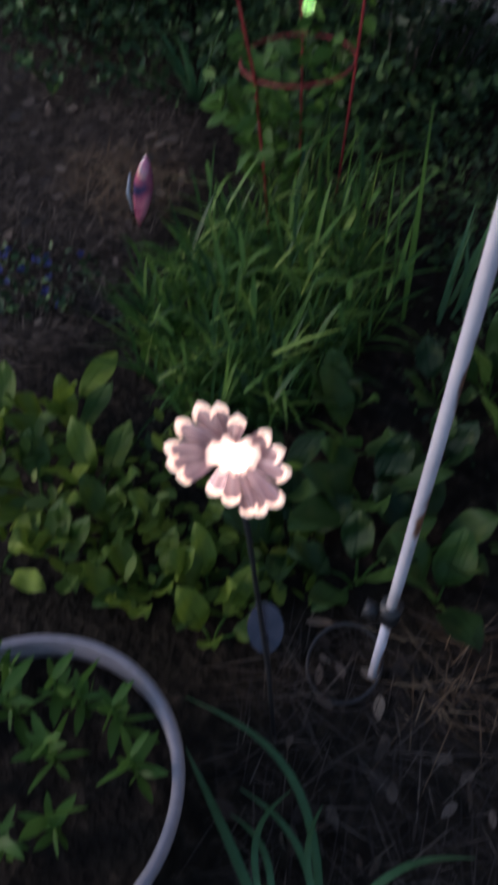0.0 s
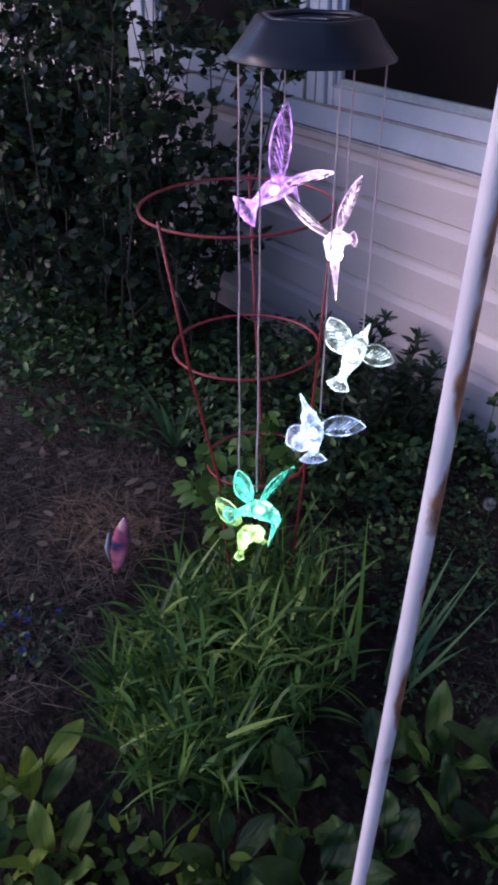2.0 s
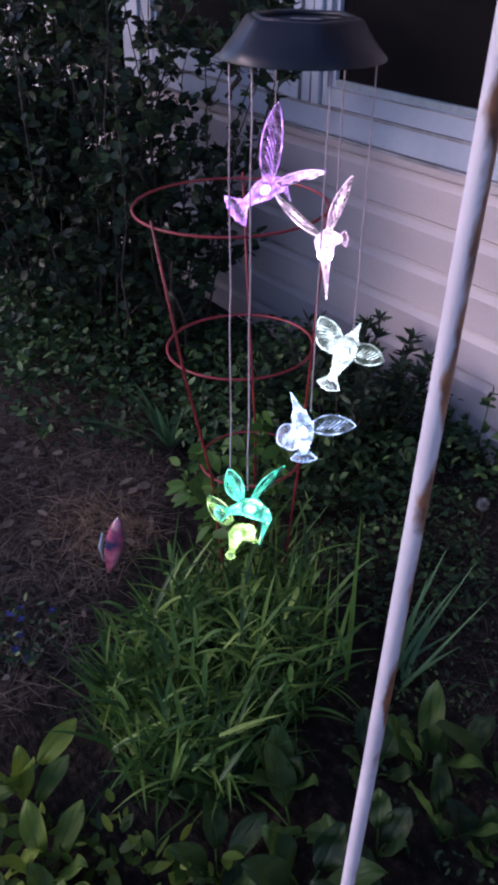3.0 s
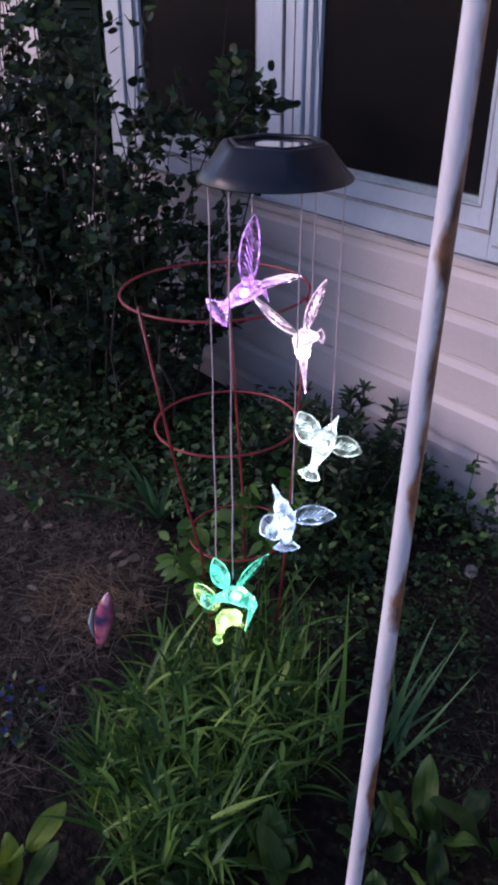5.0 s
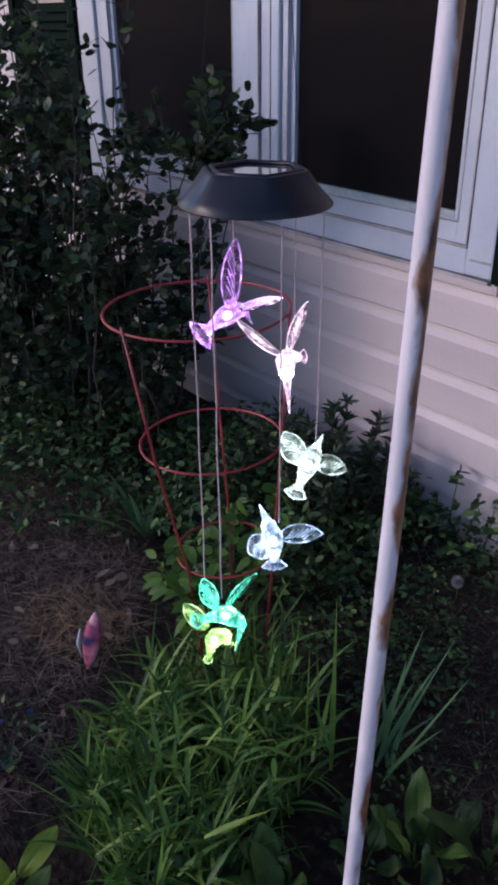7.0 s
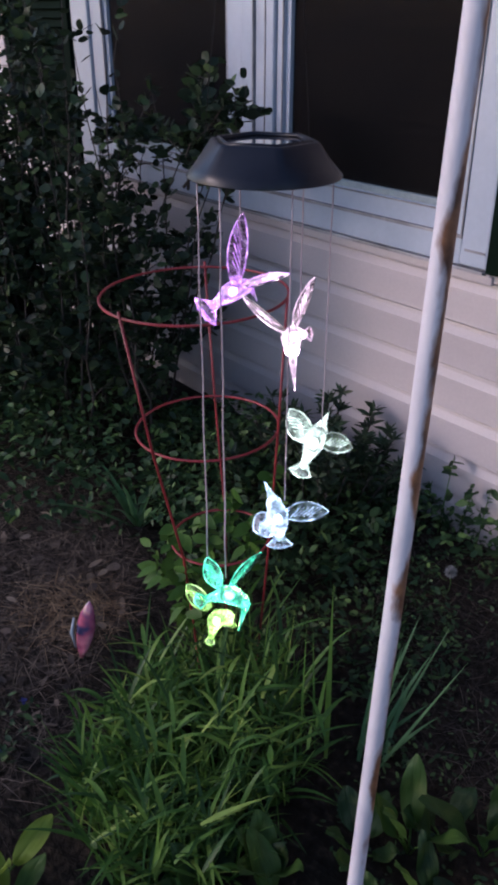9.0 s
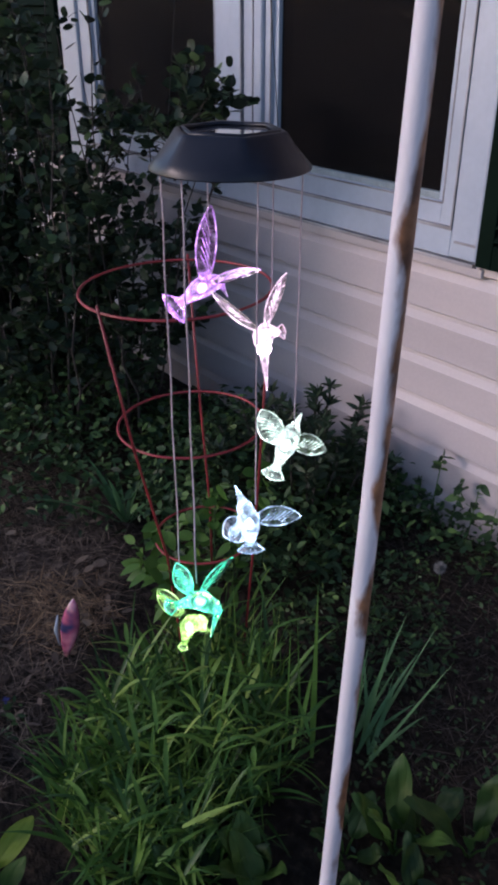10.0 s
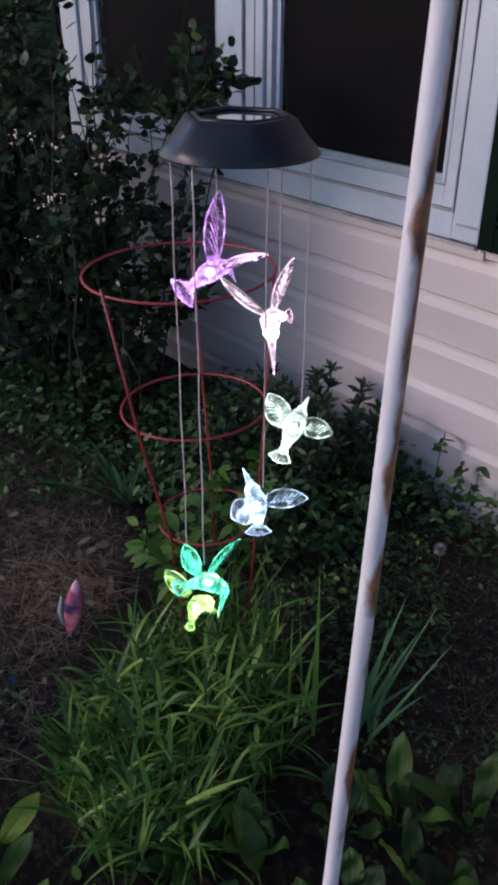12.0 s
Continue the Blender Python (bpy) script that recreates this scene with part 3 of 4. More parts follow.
def wind_chime():
    c = anchor("wind_chime_cap", *CHIME, "dark plastic solar cap of a hanging wind chime", "wind chime")
    prof = [(0.0615, 0.0), (0.0632, 0.0), (0.0634, 0.0012), (0.0571, 0.0100), (0.0500, 0.0200), (0.0438, 0.0290), (0.0422, 0.0315), (0.0400, 0.0325), (0.0385, 0.0318), (0.0380, 0.0285),
            (0.0378, 0.0265), (0.001, 0.0265)]
    c.scale = (SIZE, SIZE, SIZE)
    bm = lathe([(r, z * 0.85) for r, z in prof], 72)
    for v in bm.verts:
        # round at the lower lip, six-sided towards the top
        a = (math.degrees(math.atan2(v.co.y, v.co.x)) - 20) % 60 - 30
        six = 0.935 / math.cos(radians(a))
        q = max(0.0, min(1.0, v.co.z / 0.03))
        v.co.x *= 1 + (six - 1) * q
        v.co.y *= 1 + (six - 1) * q
    part("shell", bm, NAVY, c)
    part("underside", lathe([(0.0600, 0.0), (0.0590, 0.004), (0.0420, 0.0215), (0.001, 0.0215)], 40), NAVY, c)
    m, n, l, p = mat("solar_cell")
    l.new(ramp(n, l, noise_tex(n, l, 60.0), [(0.3, (0.012, 0.014, 0.020)), (0.7, (0.03, 0.034, 0.045))]), p.inputs["Base Color"])
    p.inputs["Roughness"].default_value = 0.06
    p.inputs["Coat Weight"].default_value = 0.6
    bm = bmesh.new()
    bmesh.ops.create_circle(bm, cap_ends=True, segments=6, radius=0.036, matrix=pose(0, 0, 0.0242, 0, 0, 20))
    bmesh.ops.solidify(bm, geom=bm.faces[:], thickness=-0.0015)
    part("solar_panel", bm, m, c, "glossy six-sided solar panel", False)
    hexa = [Vector((0.0385 * math.cos(radians(20 + 60 * k)), 0.0385 * math.sin(radians(20 + 60 * k)), 0.0268)) for k in range(6)]
    part("panel_rim", tube_bm(hexa, 0.0022, 6, close=True), NAVY, c)
    # hanging cords
    meet = (HOOK_END - CHIME) / SIZE
    for a in (165, 40):
        s = RIGHT * (0.050 * math.cos(radians(a))) + AHEAD * (0.050 * math.sin(radians(a))) + UP * 0.024
        part("hanging_cord", tube_bm([s, meet], 0.00035, 6), BLACK, c)
    # the six lines
    for phi, zb, kinks in STRINGS:
        s = RIGHT * (0.056 * math.cos(radians(phi))) + AHEAD * (0.056 * math.sin(radians(phi)))
        L = 1.291 - zb
        m = 9
        pts = [s + UP * (0.004 - L * i / m) + RIGHT * (kinks * 0.0007 * math.sin(i * 2.1)) for i in range(m + 1)]
        part("line", tube_bm(pts, 0.00055 + 0.00022 * kinks, 7), CORD, c)


STRINGS = [(110, 1.190, 0.3), (50, 1.150, 0.3), (-10, 1.060, 0.3), (290, 1.010, 0.3), (230, 0.915, 0.8), (170, 0.868, 0.8)]
wind_chime()


def hung(phi, z):
    p = CHIME + (RIGHT * math.cos(radians(phi)) + AHEAD * math.sin(radians(phi))) * 0.056 * SIZE
    return Vector((p.x, p.y, CHIME.z + (z - 1.291) * SIZE))


O = Vector((0, 0, 0))
bird(hung(110, 1.178) + RIGHT * -0.008, rua(-0.028, -0.020, -0.006), rua(0.014, 0.002, 0.010), rua(0.024, -0.016, 0.02),
     [(rua(0.004, 0.006), rua(0.010, 0.072, 0.004), 0.019, 8), (rua(0.010, 0.004), rua(0.052, 0.018, 0.004), 0.015, 62)], (0.80, 0.36, 1.0), "pale violet", 0.032)
bird(hung(50, 1.138) + RIGHT * -0.008, rua(0.022, -0.006, 0.018), rua(0.001, -0.012, -0.012), rua(0.004, -0.050, -0.018),
     [(rua(-0.006, 0.004), rua(-0.048, 0.034, 0.004), 0.016, 50), (rua(0.004, 0.008), rua(0.018, 0.056, 0.004), 0.015, 40)], (1.0, 0.70, 0.80), "rosy white", 0.014)
bird(hung(-10, 1.049) + RIGHT * -0.007, rua(-0.013, -0.036, 0.002), rua(0.008, 0.012, 0.012), rua(0.016, 0.020, 0.026),
     [(rua(-0.004, 0.004), rua(-0.024, 0.038, 0.0), 0.024, 0), (rua(0.006, 0.003), rua(0.036, -0.002, -0.004), 0.021, 20)], (0.80, 1.0, 0.78), "greenish white", 0.022)
bird(hung(290, 0.994) + RIGHT * -0.005, rua(0.001, -0.030, -0.004), rua(-0.004, 0.012, 0.004), rua(-0.013, 0.034, 0.010),
     [(rua(0.006, 0.004), rua(0.045, 0.009, 0.0), 0.020, 15), (rua(-0.006, 0.002), rua(-0.024, -0.006, -0.010), 0.026, 0)], (0.60, 0.82, 1.0), "bluish white", 0.024)
bird(hung(230, 0.900) + RIGHT * 0.003, rua(-0.034, -0.012, 0.002), rua(0.010, -0.006, -0.002), rua(0.009, -0.043, -0.006),
     [(rua(-0.009, 0.008), rua(-0.022, 0.044, 0.002), 0.018, 10), (rua(0.003, 0.010), rua(0.030, 0.050, 0.004), 0.013, 35)], (0.08, 0.95, 0.50), "emerald green", 0.016)
bird(hung(170, 0.831) + RIGHT * 0.007 + AHEAD * -0.01, rua(-0.008, -0.036, 0.0), rua(0.010, 0.006, -0.004), rua(0.018, 0.000, -0.010),
     [(rua(-0.006, 0.014), rua(-0.031, 0.046, 0.004), 0.019, 10), (rua(0.004, -0.004), rua(0.022, -0.016, 0.006), 0.012, 30)], (0.50, 0.90, 0.16), "leaf green", 0.010)


# ---- wire cage ----
def wire_cage():
    c = anchor("plant_cage", -0.820, 1.323, 0, "red coated wire tomato cage with three rings", "plant cage")
    for r, z, tx, ty in ((0.172, 0.935, -0.013, -0.012), (0.141, 0.663, 0.0, 0.0), (0.104, 0.398, 0.016, 0.014)):
        ring = [Vector((tx + r * math.cos(a), ty + r * math.sin(a), z + 0.004 * math.sin(a + 1))) for a in (2 * math.pi * k / 64 for k in range(64))]
        part("ring", tube_bm(ring, 0.0026, 8, close=True), RED_WIRE, c)
    for ang in (265, 124, 19):
        d = Vector((math.cos(radians(ang)), math.sin(radians(ang)), 0))
        pts = [d * 0.176 + Vector((-0.013, -0.012, 0.945)), d * 0.145 + Vector((0, 0, 0.663)), d * 0.108 + Vector((0.016, 0.014, 0.398)), d * 0.09 + Vector((0.02, 0.014, 0.2)), d * 0.07 + Vector((0.02, 0.014, -0.05))]
        part("leg", tube_bm(pts, 0.0026, 8), RED_WIRE, c)


wire_cage()


# ---- plants ----
def unit(az, el):
    return Vector((math.cos(az) * math.cos(el), math.sin(az) * math.cos(el), math.sin(el)))


def stuff(name, me, material, label, category):
    return tagged(link(name, me, material), label, category, kind="stuff")


GRASS_AREA = [(-0.79, 0.84), (-0.88, 1.02), (-0.90, 1.24), (-0.80, 1.38), (-0.64, 1.38), (-0.55, 1.30), (-0.48, 1.13), (-0.46, 0.96), (-0.57, 0.81)]


def grass():
    """Leafy shoots with lance-shaped blades on each side, tallest in the middle of the clump, and short blades round their feet."""
    roots, heads, Ls, ws, dr = [], [], [], [], []

    def blade(p, az, el, L, w, d):
        roots.append(p)
        heads.append(unit(az, el))
        Ls.append(L)
        ws.append(w)
        dr.append(d)

    for x, y in in_poly(GRASS_AREA, 150):
        mid = max(0.0, 1 - math.hypot((x + 0.61) / 0.32, (y - 1.20) / 0.34))
        H = rng.uniform(0.07, 0.15) + 0.30 * mid * rng.uniform(0.4, 1.0)
        lean = unit(rng.uniform(0, 2 * math.pi), radians(rng.uniform(55, 88)))
        a0 = rng.uniform(0, 2 * math.pi)
        for k in range(rng.integers(4, 9)):
            q = rng.uniform(0.1, 1.0)
            p = Vector((x, y, -0.005)) + lean * (H * q)
            blade(p, a0 + math.pi * k + rng.normal(0, 0.5), radians(rng.uniform(25, 75)), rng.uniform(0.07, 0.19), rng.uniform(0.006, 0.0145), rng.uniform(0.15, 0.75))
    for x, y in in_poly(GRASS_AREA, 300):
        for _ in range(3):
            blade((x + rng.normal(0, 0.012), y + rng.normal(0, 0.012), -0.005), rng.uniform(0, 2 * math.pi), radians(rng.uniform(35, 86)), rng.uniform(0.08, 0.24), rng.uniform(0.0035, 0.009), rng.uniform(0.05, 0.55))
    for x, y in in_poly(GRASS_AREA, 34):
        blade((x, y, -0.005), rng.uniform(0, 2 * math.pi), radians(rng.uniform(50, 85)), rng.uniform(0.20, 0.36), rng.uniform(0.007, 0.012), rng.uniform(0.10, 0.45))
    for x, y in in_poly([(-0.86, 1.20), (-0.80, 1.36), (-0.62, 1.38), (-0.48, 1.28), (-0.50, 1.18)], 26):
        blade((x, y, -0.005), rng.uniform(0, 2 * math.pi), radians(rng.uniform(70, 88)), rng.uniform(0.26, 0.44), rng.uniform(0.007, 0.012), rng.uniform(0.02, 0.2))
    blade((-0.480, 1.280, -0.005), 2.3, radians(86), 0.45, 0.015, 0.01)
    stuff("grass", blades_mesh("grass", roots, heads, Ls, ws, dr, 7, 0.12), GRASS, "fresh green clump of broad grass blades in the bed", "grass")


grass()

def bed_leaves():
    leaf_cloud("bed_weeds", GRASS_AREA, 420, lambda x, y: 0.04 + 0.10 * abs(noise.noise((x * 6, y * 6, 9.0))), (0.02, 0.05), WEED, "low broad weed leaves among the grass", "weeds")


def straw(poly, count, seed_z, name, label, material=None):
    roots, heads, Ls, ws, dr = [], [], [], [], []
    for x, y in in_poly(poly, count):
        roots.append((x, y, relief(x, y) + rng.uniform(0.002, seed_z)))
        heads.append(unit(rng.uniform(0, 2 * math.pi), radians(rng.uniform(-6, 16))))
        Ls.append(rng.uniform(0.03, 0.13))
        ws.append(rng.uniform(0.0008, 0.0020))
        dr.append(rng.uniform(0.0, 0.18))
    stuff(name, blades_mesh(name, roots, heads, Ls, ws, dr, 3), material or STRAW, label, "straw")


straw([(-2.3, 1.5), (-1.62, 1.86), (-1.15, 1.42), (-1.02, 1.10), (-0.90, 0.88), (-0.92, 0.60), (-1.5, 0.8)], 6600, 0.03, "dry_straw", "brown dry pine straw lying on the soil")
straw([(-0.26, 0.62), (-0.11, 0.72), (0.02, 0.86), (0.35, 0.6), (0.3, 0.1), (-0.05, 0.2)], 1500, 0.02, "dry_straw", "brown dry straw and litter round the pole foot", LITTER)
straw([(-0.09, 0.70), (0.03, 0.82), (0.07, 0.70), (-0.01, 0.60)], 75, 0.03, "dry_straw", "tan tuft of dry grass by the pole foot", TAN)
straw([(-1.42, 1.27), (-1.25, 1.42), (-1.08, 1.27), (-1.13, 1.12), (-1.36, 1.14)], 430, 0.05, "dry_straw", "light tan dry grass clump on the straw", TAN)
straw([(-1.62, 1.66), (-1.30, 1.50), (-1.34, 1.28), (-1.6, 1.46)], 400, 0.04, "dry_straw", "brown dry grass lying on the straw")
straw([(-0.86, 2.24), (-0.3, 2.24), (0.0, 1.3), (-0.40, 1.40), (-0.7, 1.8)], 2600, 0.014, "dry_straw", "thin dry litter on bare soil by the wall", LITTER)


def leaf_cloud(name, poly, count, zf, size, material, label, category, aspect=0.52, el=(-25, 55)):
    roots, heads, Ls, ws, dr = [], [], [], [], []
    for x, y in in_poly(poly, count):
        L = rng.uniform(*size)
        roots.append((x, y, max(0.006, zf(x, y) * rng.uniform(0.15, 1.0) ** 0.7)))
        heads.append(unit(rng.uniform(0, 2 * math.pi), radians(rng.uniform(*el))))
        Ls.append(L)
        ws.append(L * aspect * rng.uniform(0.8, 1.15))
        dr.append(rng.uniform(0.0, 0.4))
    return stuff(name, blades_mesh(name, roots, heads, Ls, ws, dr, 4, 0.10, "leaf"), material, label, category)


bed_leaves()


def mound(cx, cy, r, h):
    return lambda x, y: h * max(0.05, 1 - ((x - cx) ** 2 + (y - cy) ** 2) / r ** 2) * (0.75 + 0.5 * abs(noise.noise((x * 7, y * 7, 0.0))))


leaf_cloud("ground_cover", [(-1.85, 2.27), (-0.75, 2.27), (-0.72, 1.85), (-0.80, 1.62), (-1.10, 1.50), (-1.45, 1.70)], 4200, mound(-1.25, 2.0, 0.75, 0.26), (0.018, 0.040), IVY, "dark green leafy ground cover under the shrubs", "ground cover")
leaf_cloud("ground_cover", [(-0.90, 2.27), (-0.35, 2.27), (0.0, 1.35), (-0.35, 1.30), (-0.70, 1.80)], 900, lambda x, y: 0.03 + 0.04 * abs(noise.noise((x * 5, y * 5, 3.0))), (0.008, 0.019), IVY, "sparse low weeds on the bare soil", "weeds")
leaf_cloud("ground_cover", [(-2.5, 2.2), (-1.75, 2.25), (-1.55, 1.75), (-1.9, 1.55), (-2.6, 1.7)], 2600, mound(-2.0, 1.95, 0.7, 0.45), (0.018, 0.036), IVY, "dark low leaves round the foot of the bush", "ground cover")
leaf_cloud("ground_cover", [(-0.82, 0.55), (-0.60, 0.73), (-0.34, 0.83), (-0.20, 0.69), (-0.31, 0.53), (-0.64, 0.41)], 380, lambda x, y: 0.05 + 0.08 * abs(noise.noise((x * 6, y * 6, 5.0))), (0.018, 0.046), YELLOWISH, "mixed low leaves between the broad-leaved plants", "ground cover")
leaf_cloud("ground_cover", [(-0.48, 1.36), (-0.39, 1.10), (-0.20, 1.00), (0.05, 1.10), (-0.05, 1.40)], 260, lambda x, y: 0.05, (0.009, 0.020), IVY, "low weeds at the edge of the grass", "weeds")


leaf_cloud("ground_cover", [(-0.74, 1.90), (-0.82, 1.56), (-0.46, 1.42), (-0.33, 1.66), (-0.58, 2.00)], 900, lambda x, y: 0.05 + 0.10 * abs(noise.noise((x * 5, y * 5, 4.0))), (0.012, 0.028), IVY, "dark low leaves between the grass and the wall", "ground cover")
leaf_cloud("ground_cover", [(-2.3, 1.85), (-1.55, 1.80), (-1.32, 1.58), (-1.70, 1.36), (-2.4, 1.55)], 1000, mound(-1.9, 1.75, 0.65, 0.30), (0.020, 0.042), IVY, "dark trailing vines with small leaves over the straw", "ground cover")
leaf_cloud("dead_leaves", [(-2.0, 1.5), (-1.5, 1.74), (-1.1, 1.36), (-0.92, 0.9), (-1.0, 0.64), (-1.5, 0.9)], 150, lambda x, y: 0.03, (0.018, 0.05), STRAW, "curled brown dead leaves on the straw", "dead leaves", 0.55, (-10, 25))
leaf_cloud("dead_leaves", [(-0.25, 0.62), (-0.05, 0.72), (0.3, 0.6), (0.25, 0.15), (-0.05, 0.25)], 70, lambda x, y: 0.02, (0.018, 0.045), STRAW, "brown dead leaves on the damp soil", "dead leaves", 0.55, (-10, 25))


leaf_cloud("wall_weeds", [(-1.0, 2.31), (0.1, 2.06), (0.1, 1.94), (-0.6, 2.02), (-1.0, 2.10)], 620, lambda x, y: 0.08 + 0.16 * abs(noise.noise((x * 7, y * 7, 6.0))), (0.014, 0.038), IVY, "dark weeds along the foot of the siding", "weeds")


def caged_plant():
    """Stems and light leaves growing up inside the cage."""
    t = anchor("caged_plant", -0.81, 1.35, 0, "leafy green plant growing inside the wire cage", "plant")
    roots, heads, Ls, ws, dr = [], [], [], [], []
    for k in range(9):
        a = rng.uniform(0, 2 * math.pi)
        H = rng.uniform(0.34, 0.60)
        lean = rng.uniform(0.02, 0.12)
        pts = [Vector((0.05 * math.cos(a) + lean * math.cos(a) * s * s, 0.05 * math.sin(a) + lean * math.sin(a) * s * s, H * s)) for s in (0, 0.25, 0.5, 0.75, 1.0)]
        part("stem", tube_bm(pts, [0.003, 0.0026, 0.0022, 0.0018, 0.001], 5), IVY, t)
        for i in range(26):
            s = rng.uniform(0.5, 1.0)
            p = pts[int(s * 3.99)].lerp(pts[min(4, int(s * 3.99) + 1)], (s * 3.99) % 1)
            L = rng.uniform(0.025, 0.05)
            roots.append(p + Vector(rng.normal(0, 0.012, 3)))
            heads.append(unit(rng.uniform(0, 2 * math.pi), radians(rng.uniform(-25, 35))))
            Ls.append(L)
            ws.append(L * 0.62)
            dr.append(rng.uniform(0.1, 0.5))
    o = link("leaves", blades_mesh("leaves", roots, heads, Ls, ws, dr, 4, 0.1, "leaf"), WEED, t)
    o["kind"] = "stuff"


caged_plant()


def bush(name, x, y, stems, spread, height, leaves, size, label, sprigs=()):
    """Upright bush: tapered stems with side twigs and small leaves set along them."""
    t = anchor(name, x, y, 0, label, "bush")
    roots, heads, Ls, ws, dr = [], [], [], [], []
    lines = []
    for k in range(stems):
        a = rng.uniform(0, 2 * math.pi)
        r = math.sqrt(rng.uniform(0, 1))
        b = Vector((spread[0] * r * math.cos(a) * 0.55, spread[1] * r * math.sin(a) * 0.55, -0.02))
        tip = Vector((spread[0] * r * math.cos(a) * 1.05, spread[1] * r * math.sin(a), rng.uniform(*height)))
        lines.append((b, tip))
    lines += [(Vector(a) - Vector((x, y, 0)), Vector(b) - Vector((x, y, 0))) for a, b in sprigs]
    for b, tip in lines:
        mid = b.lerp(tip, 0.5) + Vector((*rng.normal(0, 0.06, 2), 0))
        pts = [b.lerp(mid, s * 2) if s < 0.5 else mid.lerp(tip, s * 2 - 1) for s in np.linspace(0, 1, 8)]
        pts = [p + Vector((*rng.normal(0, 0.012, 2), 0)) for p in pts]
        part("stem", tube_bm(pts, list(np.linspace(0.0048, 0.0010, 8)), 6), TWIG, t)
        ends = [(pts[i], pts[i + 1]) for i in range(2, 7)]
        twigs = []
        for _ in range(6):
            i = rng.integers(2, 7)
            q = pts[i] + unit(rng.uniform(0, 2 * math.pi), radians(rng.uniform(0, 60))) * rng.uniform(0.08, 0.22)
            twigs.append((pts[i], q))
        for p, q in twigs:
            part("twig", tube_bm([p, p.lerp(q, 0.5), q], [0.002, 0.0015, 0.0008], 5), TWIG, t)
        for p, q in ends + twigs * 3:
            for _ in range(leaves):
                s = rng.uniform(0.1, 1.05)
                L = rng.uniform(*size)
                roots.append(p.lerp(q, s) + Vector(rng.normal(0, 0.008, 3)))
                heads.append((unit(rng.uniform(0, 2 * math.pi), radians(rng.uniform(-10, 65)))))
                Ls.append(L)
                ws.append(L * 0.74)
                dr.append(rng.uniform(0.0, 0.3))
    o = link("crown", blades_mesh("crown", roots, heads, Ls, ws, dr, 4, 0.10, "leaf"), BUSH, t)
    o["kind"] = "stuff"


bush("evergreen_bush", -2.10, 1.93, 40, (0.50, 0.26), (0.45, 1.55), 6, (0.026, 0.046), "tall dark evergreen bush with small leaves against the wall",
     sprigs=[((-1.85, 2.18, 0), (-1.40, 2.03, 1.24)), ((-1.82, 2.20, 0), (-1.36, 2.04, 1.20)), ((-1.80, 2.16, 0), (-1.27, 2.04, 1.22)), ((-1.86, 2.20, 0), (-1.33, 2.04, 1.14)),
             ((-1.51, 2.07, 0.93), (-1.38, 2.03, 1.27)), ((-1.51, 2.07, 0.93), (-1.31, 2.04, 1.19)), ((-1.80, 2.1, 0), (-1.62, 2.08, 0.84)), ((-1.7, 2.0, 0), (-1.75, 1.90, 1.30)), ((-1.6, 2.0, 0), (-1.62, 1.95, 0.90)), ((-1.75, 2.05, 0), (-1.70, 2.0, 0.86))]
     + [((-2.5 + 0.05 * k, 2.0 + 0.03 * (k % 4), 0), (-2.52 + 0.055 * k, 1.92 + 0.07 * (k % 5), 0.95 + 0.13 * (k * 7 % 6))) for k in range(0, 17, 2)]
     + [((-2.62 + 0.06 * k, 2.02, 0), (-2.66 + 0.065 * k, 1.94 + 0.05 * (k % 4), 1.45 + 0.11 * (k * 5 % 4))) for k in range(9)]
     + [((-2.3 + 0.08 * k, 1.85, 0), (-2.34 + 0.085 * k, 1.78 + 0.03 * (k % 3), 0.70 + 0.1 * (k * 5 % 4))) for k in range(6)])


bush("evergreen_bush", -2.26, 2.26, 22, (0.50, 0.15), (0.40, 1.20), 4, (0.026, 0.046), "dark evergreen bush with small leaves close to the siding")
bush("evergreen_bush", -2.72, 2.15, 34, (0.42, 0.20), (0.6, 1.85), 5, (0.026, 0.046), "dark evergreen bush with small leaves beside the shutter")

bush("evergreen_bush", -2.45, 1.90, 15, (0.28, 0.14), (0.5, 1.35), 5, (0.026, 0.046), "dark small-leaved bush in front of the shutter")


def whorl_shrub():
    t = anchor("low_shrub", -1.02, 2.06, 0, "low dark shrub with whorled narrow leaves at the wall", "shrub")
    roots, heads, Ls, ws, dr = [], [], [], [], []
    for k in range(58):
        x, y = rng.uniform(-0.30, 0.26), rng.uniform(-0.18, 0.16)
        H = rng.uniform(0.22, 0.38) * (1 - 0.3 * abs(x) / 0.3)
        top = Vector((x + rng.normal(0, 0.02), y + rng.normal(0, 0.02), H))
        b = Vector((x * 0.6, y * 0.6, 0))
        part("stem", tube_bm([b, b.lerp(top, 0.5) + Vector((0, 0, 0.02)), top], [0.004, 0.003, 0.0015], 5), TWIG, t)
        for lev in (1.0, 0.86, 0.7):
            for i in range(9):
                L = rng.uniform(0.03, 0.055)
                roots.append(b.lerp(top, lev))
                heads.append(unit(2 * math.pi * i / 9 + rng.uniform(-0.3, 0.3), radians(rng.uniform(5, 70))))
                Ls.append(L)
                ws.append(L * 0.26)
                dr.append(rng.uniform(0, 0.3))
    o = link("leaves", blades_mesh("leaves", roots, heads, Ls, ws, dr, 4, 0.1, "leaf"), AZALEA, t)
    o["kind"] = "stuff"


whorl_shrub()


